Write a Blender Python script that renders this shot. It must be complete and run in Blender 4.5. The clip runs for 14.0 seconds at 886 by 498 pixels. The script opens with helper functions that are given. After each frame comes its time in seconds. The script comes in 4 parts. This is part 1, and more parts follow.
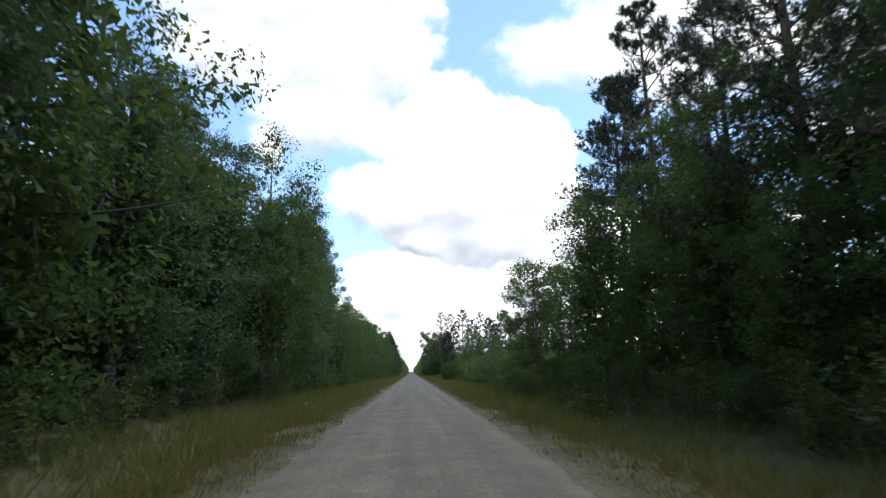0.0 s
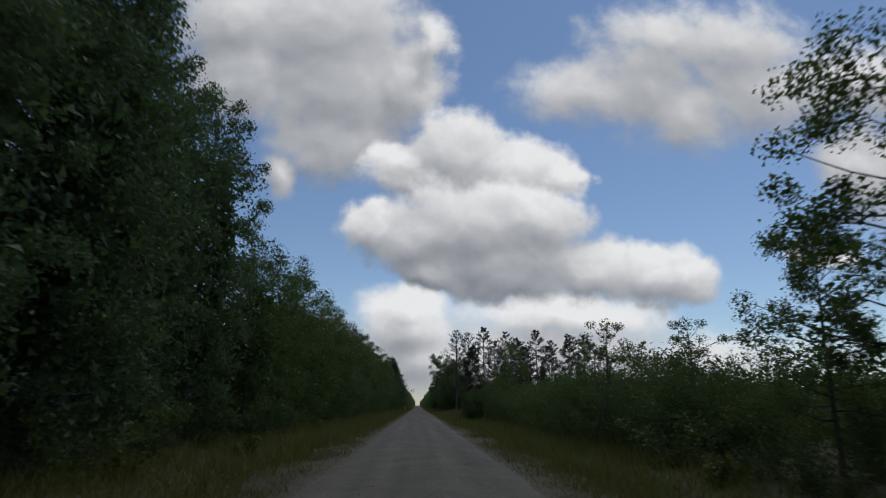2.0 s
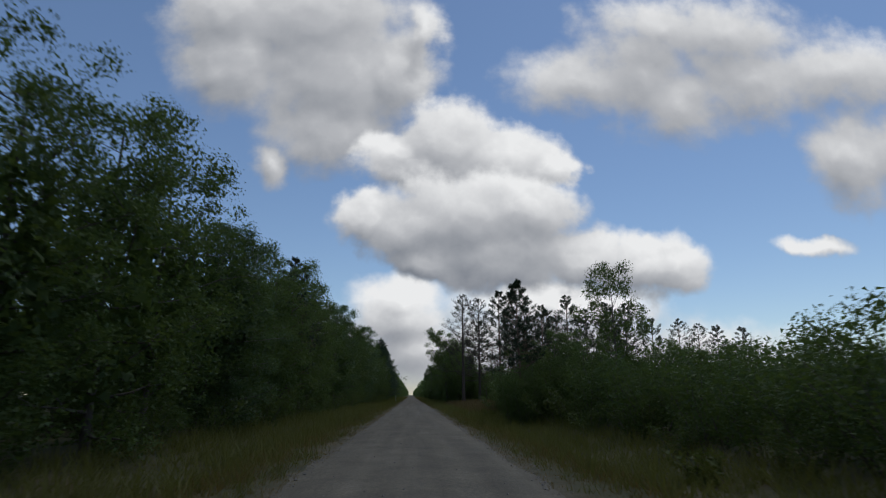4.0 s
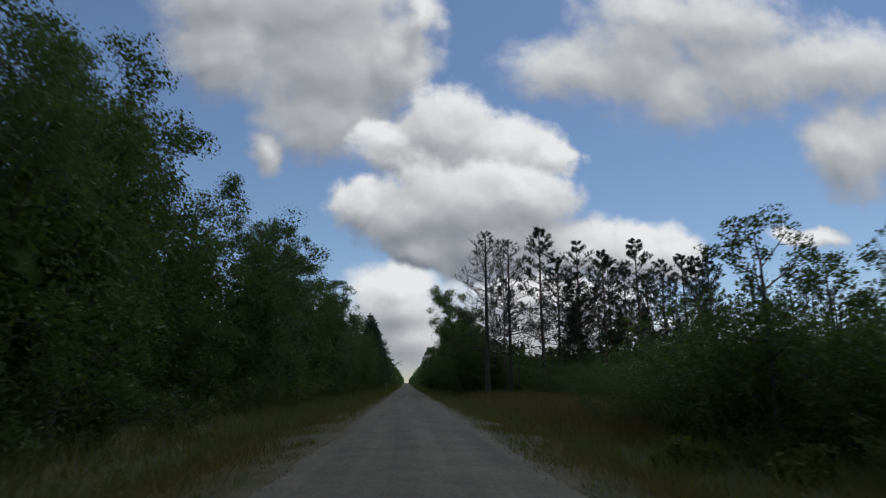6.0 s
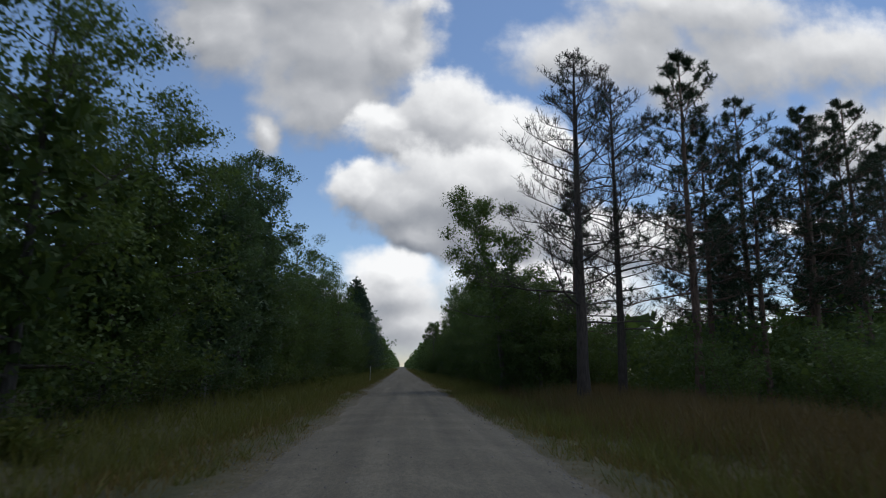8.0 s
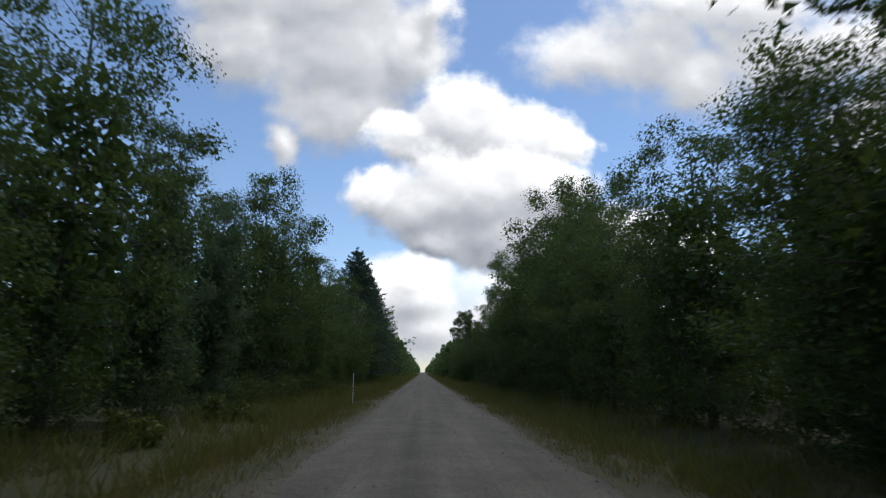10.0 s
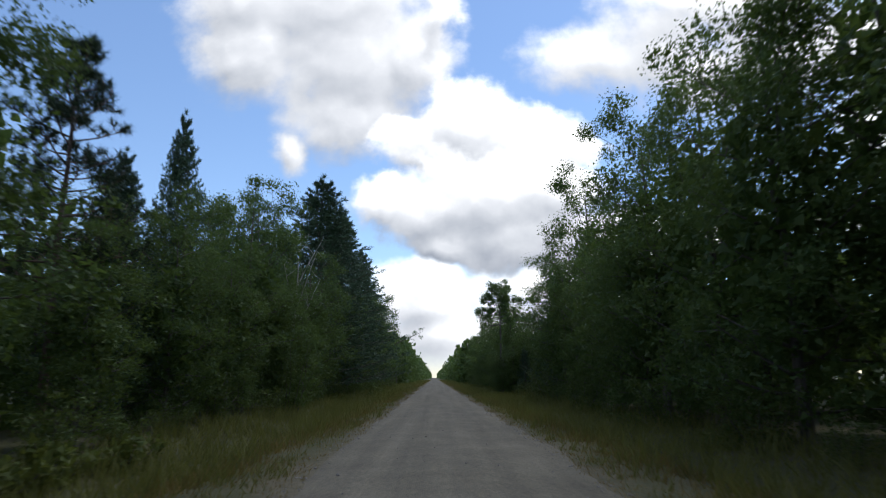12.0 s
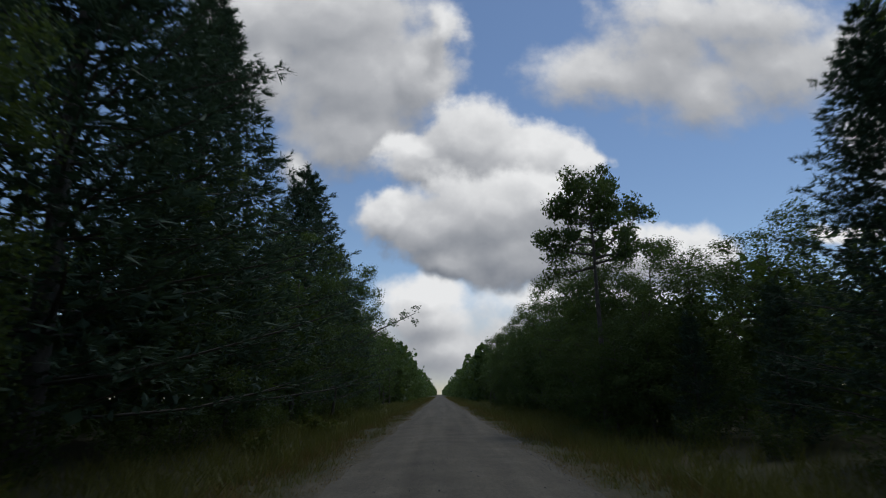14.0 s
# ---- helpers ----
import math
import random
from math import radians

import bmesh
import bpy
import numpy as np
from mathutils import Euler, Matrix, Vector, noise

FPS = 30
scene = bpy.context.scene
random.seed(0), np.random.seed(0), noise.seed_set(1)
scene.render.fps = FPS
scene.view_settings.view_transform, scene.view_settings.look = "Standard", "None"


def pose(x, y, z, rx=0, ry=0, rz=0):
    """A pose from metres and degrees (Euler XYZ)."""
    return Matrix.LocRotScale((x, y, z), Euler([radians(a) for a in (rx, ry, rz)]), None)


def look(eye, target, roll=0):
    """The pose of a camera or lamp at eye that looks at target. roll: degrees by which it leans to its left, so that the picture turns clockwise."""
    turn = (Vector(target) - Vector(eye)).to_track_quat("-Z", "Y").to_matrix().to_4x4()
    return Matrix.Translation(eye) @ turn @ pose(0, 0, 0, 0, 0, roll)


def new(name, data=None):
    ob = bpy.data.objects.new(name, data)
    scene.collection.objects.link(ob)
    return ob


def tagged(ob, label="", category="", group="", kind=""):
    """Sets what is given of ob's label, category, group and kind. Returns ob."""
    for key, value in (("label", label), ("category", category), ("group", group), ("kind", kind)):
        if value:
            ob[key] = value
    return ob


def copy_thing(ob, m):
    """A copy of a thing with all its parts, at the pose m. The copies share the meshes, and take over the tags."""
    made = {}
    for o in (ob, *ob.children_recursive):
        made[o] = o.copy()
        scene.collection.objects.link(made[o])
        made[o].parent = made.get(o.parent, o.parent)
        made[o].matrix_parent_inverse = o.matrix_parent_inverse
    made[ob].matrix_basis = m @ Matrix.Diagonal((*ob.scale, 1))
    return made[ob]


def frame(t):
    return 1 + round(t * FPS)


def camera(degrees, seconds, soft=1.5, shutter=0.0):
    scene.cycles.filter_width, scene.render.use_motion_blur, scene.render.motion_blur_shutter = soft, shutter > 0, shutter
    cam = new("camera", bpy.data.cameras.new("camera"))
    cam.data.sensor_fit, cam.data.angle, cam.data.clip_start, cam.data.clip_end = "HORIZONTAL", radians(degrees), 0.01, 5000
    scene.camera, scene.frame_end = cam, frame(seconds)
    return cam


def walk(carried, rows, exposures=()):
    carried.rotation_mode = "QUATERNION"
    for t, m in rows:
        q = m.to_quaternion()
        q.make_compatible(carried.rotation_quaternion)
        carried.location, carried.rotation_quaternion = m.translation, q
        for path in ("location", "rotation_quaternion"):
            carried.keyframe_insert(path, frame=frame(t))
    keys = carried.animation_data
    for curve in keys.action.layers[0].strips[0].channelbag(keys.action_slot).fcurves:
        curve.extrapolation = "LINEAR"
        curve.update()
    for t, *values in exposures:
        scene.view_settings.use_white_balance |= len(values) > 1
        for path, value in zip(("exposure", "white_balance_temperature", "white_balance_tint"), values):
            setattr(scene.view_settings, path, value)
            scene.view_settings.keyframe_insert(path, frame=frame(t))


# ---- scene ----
# ---- camera and its drive along the road ----
cam = camera(74.0, 14.0, soft=1.05, shutter=0.16)

# seconds, metres along the road, yaw, pitch, roll
DRIVE = [
    (0.0, 0.0, -3.20, 11.73, -0.79),
    (0.5, 7.9, -2.63, 13.40, -2.06),
    (1.0, 15.7, -1.42, 14.80, 0.37),
    (1.5, 23.8, -1.02, 13.82, 0.70),
    (2.0, 31.9, -2.28, 14.89, 0.48),
    (2.5, 40.0, -1.69, 15.46, 1.06),
    (5.0, 80.1, -3.98, 12.84, -0.23),
    (5.5, 88.1, -3.99, 12.76, 0.07),
    (6.0, 96.2, -3.42, 12.83, 0.28),
    (6.5, 104.2, -4.76, 12.15, 0.44),
    (7.0, 112.4, -2.51, 12.04, -0.21),
    (7.5, 120.5, -2.43, 12.08, 0.83),
    (8.0, 128.5, -3.70, 11.37, 1.15),
    (8.5, 136.4, -3.88, 11.52, 0.59),
    (9.0, 144.3, -2.70, 11.54, -0.09),
    (11.5, 183.6, -1.20, 12.28, 0.74),
    (12.0, 191.4, -0.96, 12.31, -0.62),
    (12.5, 199.5, -0.69, 12.87, -0.12),
    (13.0, 207.5, -0.37, 13.15, -0.50),
    (13.5, 215.6, -0.13, 12.68, 0.23),
    (14.0, 223.7, -0.55, 13.86, -0.91),
]
EYE_HEIGHT = 1.4


def drive_pose(y, yaw, pitch, roll):
    a, b = radians(yaw), radians(pitch)
    eye = Vector((0.0, y, EYE_HEIGHT))
    return look(eye, eye + Vector((-math.sin(a) * math.cos(b), math.cos(a) * math.cos(b), math.sin(b))), roll)


EXPOSURES = [(0.0, 1.6, 6150, 10), (0.5, 1.05, 6150, 10), (1.0, -0.1, 6150, 10), (1.5, 0.1, 6150, 10), (2.0, 0.0, 6150, 10), (2.5, 0.05, 6150, 10), (5.0, 0.05, 6150, 10), (6.0, 0.0, 6150, 10), (6.5, -0.1, 6150, 10),
             (7.0, 0.05, 6150, 10), (7.5, 0.05, 6150, 10), (8.0, 0.25, 6150, 10), (8.5, 0.15, 6150, 10), (9.0, 0.05, 6150, 10), (11.0, 1.4, 6120, 10), (11.5, 1.45, 6120, 10), (12.0, 1.0, 6080, 10),
             (12.5, 1.1, 6080, 10), (13.0, 1.2, 6100, 10), (13.5, 0.1, 6150, 10), (14.0, 0.0, 6150, 10)]
walk(cam, [(t, drive_pose(*r)) for t, *r in DRIVE], EXPOSURES)

# ---- sky, clouds and sun ----
SUN_ELEVATION, SUN_AZIMUTH = 64.0, 40.0  # azimuth from straight ahead, to the right
world = bpy.data.worlds.new("sky")
scene.world = world
world.use_nodes = True
wn, wl = world.node_tree.nodes, world.node_tree.links
wn.clear()

# each puff: across, up (as slopes from straight ahead), half width, half height
CLOUD_A = [(-0.318, 0.609, 0.132, 0.093), (-0.154, 0.596, 0.177, 0.130), (-0.029, 0.591, 0.079, 0.082), (-0.148, 0.472, 0.132, 0.067), (-0.368, 0.606, 0.090, 0.069), (-0.2, 0.72, 0.2, 0.12), (-0.36, 0.72, 0.13, 0.10)]
CLOUD_B = [(0.057, 0.448, 0.094, 0.073), (0.161, 0.420, 0.116, 0.067), (0.255, 0.411, 0.048, 0.033), (0.0, 0.398, 0.10, 0.040), (-0.03, 0.425, 0.075, 0.040)]
CLOUD_C = [(-0.081, 0.304, 0.059, 0.042), (-0.001, 0.288, 0.130, 0.048), (0.099, 0.315, 0.150, 0.07), (0.201, 0.33, 0.10, 0.06), (0.030, 0.226, 0.075, 0.036), (0.149, 0.239, 0.153, 0.06), (0.302, 0.238, 0.115, 0.05), (0.436, 0.222, 0.095, 0.05)]
CLOUD_L = [(-0.017, 0.162, 0.087, 0.034), (-0.016, 0.122, 0.10, 0.045), (0.004, 0.078, 0.115, 0.038), (0.25, 0.15, 0.2, 0.04), (0.2, 0.07, 0.5, 0.06), (-0.25, 0.06, 0.35, 0.06)]
CLOUD_D = [(0.315, 0.587, 0.145, 0.060), (0.427, 0.618, 0.137, 0.111), (0.502, 0.550, 0.125, 0.072), (0.654, 0.594, 0.177, 0.081), (0.833, 0.616, 0.183, 0.076), (0.967, 0.624, 0.124, 0.064), (0.490, 0.708, 0.153, 0.064), (0.62, 0.70, 0.16, 0.08)]
CLOUD_E = [(0.832, 0.437, 0.094, 0.089), (0.939, 0.453, 0.108, 0.084), (0.730, 0.266, 0.067, 0.018), (-0.253, 0.402, 0.039, 0.037), (0.011, 0.677, 0.043, 0.061)]


def wire(tree, kind, *inputs, **settings):
    n = tree.nodes.new(kind)
    for key, value in settings.items():
        setattr_plain(n, key, value)
    for i, v in enumerate(inputs):
        if v is None:
            continue
        if isinstance(v, bpy.types.NodeSocket):
            tree.links.new(v, n.inputs[i])
        else:
            n.inputs[i].default_value = v
    return n


def setattr_plain(n, key, value):
    if key == "operation":
        n.operation = value
    elif key == "use_clamp":
        n.use_clamp = value
    elif key == "noise_dimensions":
        n.noise_dimensions = value


def maths(tree, op, *inputs, clamp=False):
    return wire(tree, "ShaderNodeMath", *inputs, operation=op, use_clamp=clamp).outputs[0]


def vmath(tree, op, *inputs):
    n = wire(tree, "ShaderNodeVectorMath", *inputs, operation=op)
    return n.outputs["Value"] if op in ("LENGTH", "DOT_PRODUCT") else n.outputs[0]


def ramp_between(tree, value, lo, hi):
    n = tree.nodes.new("ShaderNodeMapRange")
    n.interpolation_type = "SMOOTHSTEP"
    tree.links.new(value, n.inputs[0])
    n.inputs[1].default_value, n.inputs[2].default_value = lo, hi
    return n.outputs[0]


def fbm(tree, vec, scale, detail, rough=0.55):
    n = tree.nodes.new("ShaderNodeTexNoise")
    if vec is not None:
        tree.links.new(vec, n.inputs["Vector"])
    n.inputs["Scale"].default_value, n.inputs["Detail"].default_value, n.inputs["Roughness"].default_value = scale, detail, rough
    return n


def cloud_group(name, clouds):
    """Cover and bulk of some clouds at a sky slope (across, up): heaped puffs, the cover with billowing edges."""
    g = bpy.data.node_groups.new(name, "ShaderNodeTree")
    g.interface.new_socket("Place", in_out="INPUT", socket_type="NodeSocketVector")
    g.interface.new_socket("Cover", in_out="OUTPUT", socket_type="NodeSocketFloat")
    g.interface.new_socket("Bulk", in_out="OUTPUT", socket_type="NodeSocketFloat")
    gi, go = g.nodes.new("NodeGroupInput"), g.nodes.new("NodeGroupOutput")
    warp = fbm(g, gi.outputs[0], 6.0, 2.0)
    curl = fbm(g, gi.outputs[0], 21.0, 3.0)
    shift = vmath(g, "MULTIPLY", vmath(g, "SUBTRACT", warp.outputs["Color"], (0.5, 0.5, 0.5)), (0.09, 0.06, 0.0))
    small = vmath(g, "MULTIPLY", vmath(g, "SUBTRACT", curl.outputs["Color"], (0.5, 0.5, 0.5)), (0.045, 0.04, 0.0))
    place = vmath(g, "ADD", vmath(g, "ADD", gi.outputs[0], shift), small)
    cover = None
    for puffs, dense in clouds:
        for u, v, a, b in puffs:
            d = vmath(g, "MULTIPLY", vmath(g, "SUBTRACT", place, (u, v, 0.0)), (0.9 / a, 0.76 / b, 0.0))
            puff = maths(g, "MULTIPLY", maths(g, "SUBTRACT", 1.0, vmath(g, "LENGTH", d)), dense)
            cover = puff if cover is None else maths(g, "SMOOTH_MAX", cover, puff, 0.25)
    cover = maths(g, "MINIMUM", cover, 0.8)
    fine = maths(g, "SUBTRACT", fbm(g, gi.outputs[0], 17.0, 8.0, 0.55).outputs[0], 0.5)
    g.links.new(maths(g, "ADD", cover, maths(g, "MULTIPLY", fine, 0.7)), go.inputs[0])
    g.links.new(maths(g, "ADD", cover, maths(g, "MULTIPLY", fine, 0.2)), go.inputs[1])
    return g


wt = world.node_tree
ray = wn.new("ShaderNodeTexCoord").outputs["Generated"]
split = wire(wt, "ShaderNodeSeparateXYZ", ray)
ahead = maths(wt, "MAXIMUM", split.outputs[1], 0.08)
slope = wire(wt, "ShaderNodeCombineXYZ", maths(wt, "DIVIDE", split.outputs[0], ahead), maths(wt, "DIVIDE", split.outputs[2], ahead), 0.0).outputs[0]
LIT = ((0.20, 0.212, 0.235), (0.45, 0.447, 0.448), (0.82, 0.80, 0.765))


def cloud_tone(value):
    """From the shaded base to the sunlit top of a cloud."""
    tone = wn.new("ShaderNodeValToRGB")
    tone.color_ramp.elements.new(0.5)
    for e, c in zip(tone.color_ramp.elements, LIT):
        e.color = (*c, 1)
    wl.new(value, tone.inputs[0])
    return tone.outputs[0]


def over(share, below, above):
    n = wn.new("ShaderNodeMix")
    n.data_type = "RGBA"
    wl.new(share, n.inputs[0]), wl.new(below, n.inputs[6]), wl.new(above, n.inputs[7])
    return n.outputs[2]


def cloud_layer(name, clouds, edge, lit):
    """How much of the sky these clouds hide, and their tone: cloud that lies between a place and the sun shades it."""
    tree = cloud_group(name, clouds)
    outs = []
    for step in ((0.0, 0.0, 0.0), (0.008, 0.025, 0.0), (0.022, 0.08, 0.0)):
        n = wn.new("ShaderNodeGroup")
        n.node_tree = tree
        wl.new(vmath(wt, "ADD", slope, step), n.inputs[0])
        outs.append(n.outputs)
    cover, bulk = outs[0]
    steep = maths(wt, "MULTIPLY", maths(wt, "SUBTRACT", bulk, outs[1][1]), 0.45)
    broad = maths(wt, "MULTIPLY", maths(wt, "SUBTRACT", bulk, outs[2][1]), 0.46)
    thick = maths(wt, "MULTIPLY", ramp_between(wt, bulk, 0.1, 0.8), 0.16)
    glow = maths(wt, "SUBTRACT", maths(wt, "ADD", maths(wt, "ADD", steep, broad), lit), thick, clamp=True)
    return maths(wt, "MULTIPLY", ramp_between(wt, cover, -0.12, edge), front), cloud_tone(glow)


front = ramp_between(wt, split.outputs[1], 0.45, 0.62)
nishita = wn.new("ShaderNodeTexSky")
nishita.sky_type, nishita.sun_disc = "NISHITA", False
nishita.sun_elevation, nishita.sun_rotation = radians(SUN_ELEVATION), radians(SUN_AZIMUTH)
nishita.air_density, nishita.dust_density, nishita.ozone_density = 1.0, 0.15, 1.6
SKY_STRENGTH = 0.085
blue = vmath(wt, "MULTIPLY", nishita.outputs[0], (SKY_STRENGTH, SKY_STRENGTH, SKY_STRENGTH))
# the rest of the sky, beside, above and behind: the same broken cloud
rest = fbm(wt, ray, 2.6, 6.0, 0.6).outputs[0]
rest_share = ramp_between(wt, maths(wt, "MULTIPLY", maths(wt, "SUBTRACT", rest, 0.52), 5.0), -0.2, 0.4)
rest_share = maths(wt, "MULTIPLY", rest_share, maths(wt, "SUBTRACT", 1.0, front))
seen = over(rest_share, blue, cloud_tone(maths(wt, "ADD", maths(wt, "MULTIPLY", rest, 0.4), 0.2)))
for layer in (cloud_layer("far_cloud", ((CLOUD_A, 1.0), (CLOUD_L, 0.9), (CLOUD_D, 0.75), (CLOUD_E, 0.9)), 0.5, 0.54), cloud_layer("middle_cloud", ((CLOUD_B, 1.0),), 0.3, 0.50),
              cloud_layer("near_cloud", ((CLOUD_C, 1.0),), 0.32, 0.42)):
    seen = over(layer[0], seen, layer[1])
back = wn.new("ShaderNodeBackground")
wl.new(seen, back.inputs[0])
back.inputs[1].default_value = 1.0
wl.new(back.outputs[0], wn.new("ShaderNodeOutputWorld").inputs[0])

sun = new("sun", bpy.data.lights.new("sun", "SUN"))
sun.data.energy, sun.data.angle, sun.data.color = 0.6, radians(14.0), (1.0, 0.95, 0.87)
sa, se = radians(SUN_AZIMUTH), radians(SUN_ELEVATION)
sun.matrix_world = look((0, 0, 40), Vector((0, 0, 40)) - Vector((math.sin(sa) * math.cos(se), math.cos(sa) * math.cos(se), math.sin(se))))

# ---- materials ----


def material(name):
    m = bpy.data.materials.new(name)
    m.use_nodes = True
    bsdf = m.node_tree.nodes["Principled BSDF"]
    return m, m.node_tree, bsdf


def colours(tree, value, *stops):
    n = tree.nodes.new("ShaderNodeValToRGB")
    r = n.color_ramp
    while len(r.elements) < len(stops):
        r.elements.new(0.5)
    for e, (p, c) in zip(r.elements, stops):
        e.position, e.color = p, (*c, 1)
    tree.links.new(value, n.inputs[0])
    return n.outputs[0]


def bumped(tree, bsdf, height, strength, distance):
    b = tree.nodes.new("ShaderNodeBump")
    b.inputs["Strength"].default_value, b.inputs["Distance"].default_value = strength, distance
    tree.links.new(height, b.inputs["Height"])
    tree.links.new(b.outputs[0], bsdf.inputs["Normal"])


def foliage(name, dark, mid_c, light, through_c, share=0.35):
    """Leaves: every leaf and every plant a little different, some light coming through."""
    m, t, bsdf = material(name)
    isl = t.nodes.new("ShaderNodeNewGeometry").outputs["Random Per Island"]
    ob = t.nodes.new("ShaderNodeObjectInfo").outputs["Random"]
    patch = fbm(t, t.nodes.new("ShaderNodeTexCoord").outputs["Object"], 0.55, 3.0).outputs[0]
    v = maths(t, "ADD", maths(t, "MULTIPLY", isl, 0.42), maths(t, "ADD", maths(t, "MULTIPLY", ob, 0.28), maths(t, "MULTIPLY", patch, 0.4)))
    col = colours(t, v, (0.15, dark), (0.55, mid_c), (0.95, light))
    t.links.new(col, bsdf.inputs["Base Color"])
    bsdf.inputs["Roughness"].default_value = 0.6
    bsdf.inputs["Specular IOR Level"].default_value = 0.25
    tr = t.nodes.new("ShaderNodeBsdfTranslucent")
    tr.inputs[0].default_value = (*through_c, 1)
    mix = t.nodes.new("ShaderNodeMixShader")
    mix.inputs[0].default_value = share
    t.links.new(bsdf.outputs[0], mix.inputs[1]), t.links.new(tr.outputs[0], mix.inputs[2])
    t.links.new(mix.outputs[0], t.nodes["Material Output"].inputs[0])
    return m


LEAF_OAK = foliage("oak_leaf", (0.032, 0.059, 0.021), (0.063, 0.106, 0.032), (0.125, 0.170, 0.052), (0.132, 0.192, 0.037))
LEAF_ASPEN = foliage("aspen_leaf", (0.041, 0.068, 0.036), (0.076, 0.121, 0.058), (0.138, 0.186, 0.097), (0.123, 0.193, 0.055))
LEAF_BUSH = foliage("bush_leaf", (0.033, 0.056, 0.018), (0.062, 0.100, 0.027), (0.125, 0.150, 0.044), (0.125, 0.163, 0.031))
NEEDLE_PINE = foliage("pine_needle", (0.018, 0.034, 0.018), (0.032, 0.056, 0.028), (0.055, 0.082, 0.04), (0.03, 0.05, 0.015), 0.15)
NEEDLE_WHITE = foliage("white_pine_needle", (0.038, 0.068, 0.044), (0.066, 0.112, 0.068), (0.11, 0.16, 0.094), (0.06, 0.10, 0.045), 0.2)
GRASS_GREEN = foliage("verge_grass", (0.06, 0.075, 0.018), (0.125, 0.135, 0.035), (0.23, 0.21, 0.065), (0.16, 0.17, 0.035))
GRASS_DRY = foliage("dry_grass", (0.11, 0.082, 0.022), (0.235, 0.172, 0.05), (0.36, 0.27, 0.10), (0.17, 0.13, 0.04))
GRASS_TAN = foliage("tan_grass", (0.08, 0.06, 0.025), (0.17, 0.125, 0.05), (0.28, 0.20, 0.085), (0.13, 0.10, 0.035))
FERN = foliage("fern_frond", (0.04, 0.06, 0.012), (0.09, 0.12, 0.025), (0.17, 0.17, 0.04), (0.14, 0.17, 0.03))


def bark(name, dark, light, stretch, scale):
    m, t, bsdf = material(name)
    mp = t.nodes.new("ShaderNodeMapping")
    t.links.new(t.nodes.new("ShaderNodeTexCoord").outputs["Object"], mp.inputs[0])
    mp.inputs["Scale"].default_value = (scale, scale, scale * stretch)
    n = fbm(t, mp.outputs[0], 1.0, 6.0, 0.65).outputs[0]
    t.links.new(colours(t, n, (0.3, dark), (0.7, light)), bsdf.inputs["Base Color"])
    bsdf.inputs["Roughness"].default_value = 0.92
    bumped(t, bsdf, n, 0.8, 0.03)
    return m


BARK_PINE = bark("red_pine_bark", (0.06, 0.042, 0.034), (0.20, 0.135, 0.10), 0.25, 14)
BARK_GREY = bark("grey_bark", (0.045, 0.04, 0.034), (0.15, 0.135, 0.115), 0.2, 16)
BARK_ASPEN = bark("pale_aspen_bark", (0.07, 0.065, 0.055), (0.26, 0.25, 0.22), 1.6, 5)
BARK_BIRCH = bark("white_birch_bark", (0.18, 0.17, 0.15), (0.44, 0.42, 0.37), 1.8, 6)
BARK_DEAD = bark("weathered_dead_wood", (0.035, 0.029, 0.025), (0.10, 0.083, 0.07), 0.2, 14)


def gravel_material():
    m, t, bsdf = material("packed_gravel")
    at = t.nodes.new("ShaderNodeTexCoord").outputs["Object"]
    stones = t.nodes.new("ShaderNodeTexVoronoi")
    t.links.new(at, stones.inputs["Vector"])
    stones.inputs["Scale"].default_value = 38.0
    big = fbm(t, at, 0.9, 5.0, 0.6).outputs[0]
    mp = t.nodes.new("ShaderNodeMapping")
    t.links.new(at, mp.inputs[0])
    mp.inputs["Scale"].default_value = (1.7, 0.05, 1.0)
    tracks = fbm(t, mp.outputs[0], 1.0, 3.0).outputs[0]
    v = maths(t, "ADD", maths(t, "MULTIPLY", big, 0.45), maths(t, "MULTIPLY", tracks, 0.55))
    base = colours(t, v, (0.32, (0.077, 0.069, 0.048)), (0.52, (0.127, 0.114, 0.082)), (0.70, (0.19, 0.171, 0.126)))
    speck = colours(t, wire(t, "ShaderNodeSeparateColor", stones.outputs["Color"]).outputs[0], (0.0, (0.7, 0.7, 0.7)), (1.0, (1.3, 1.28, 1.25)))
    mul = t.nodes.new("ShaderNodeMix")
    mul.data_type, mul.blend_type = "RGBA", "MULTIPLY"
    mul.inputs[0].default_value = 1.0
    t.links.new(base, mul.inputs[6]), t.links.new(speck, mul.inputs[7])
    t.links.new(mul.outputs[2], bsdf.inputs["Base Color"])
    bsdf.inputs["Roughness"].default_value = 0.93
    bumped(t, bsdf, maths(t, "ADD", maths(t, "MULTIPLY", stones.outputs["Distance"], -0.6), big), 0.55, 0.02)
    return m


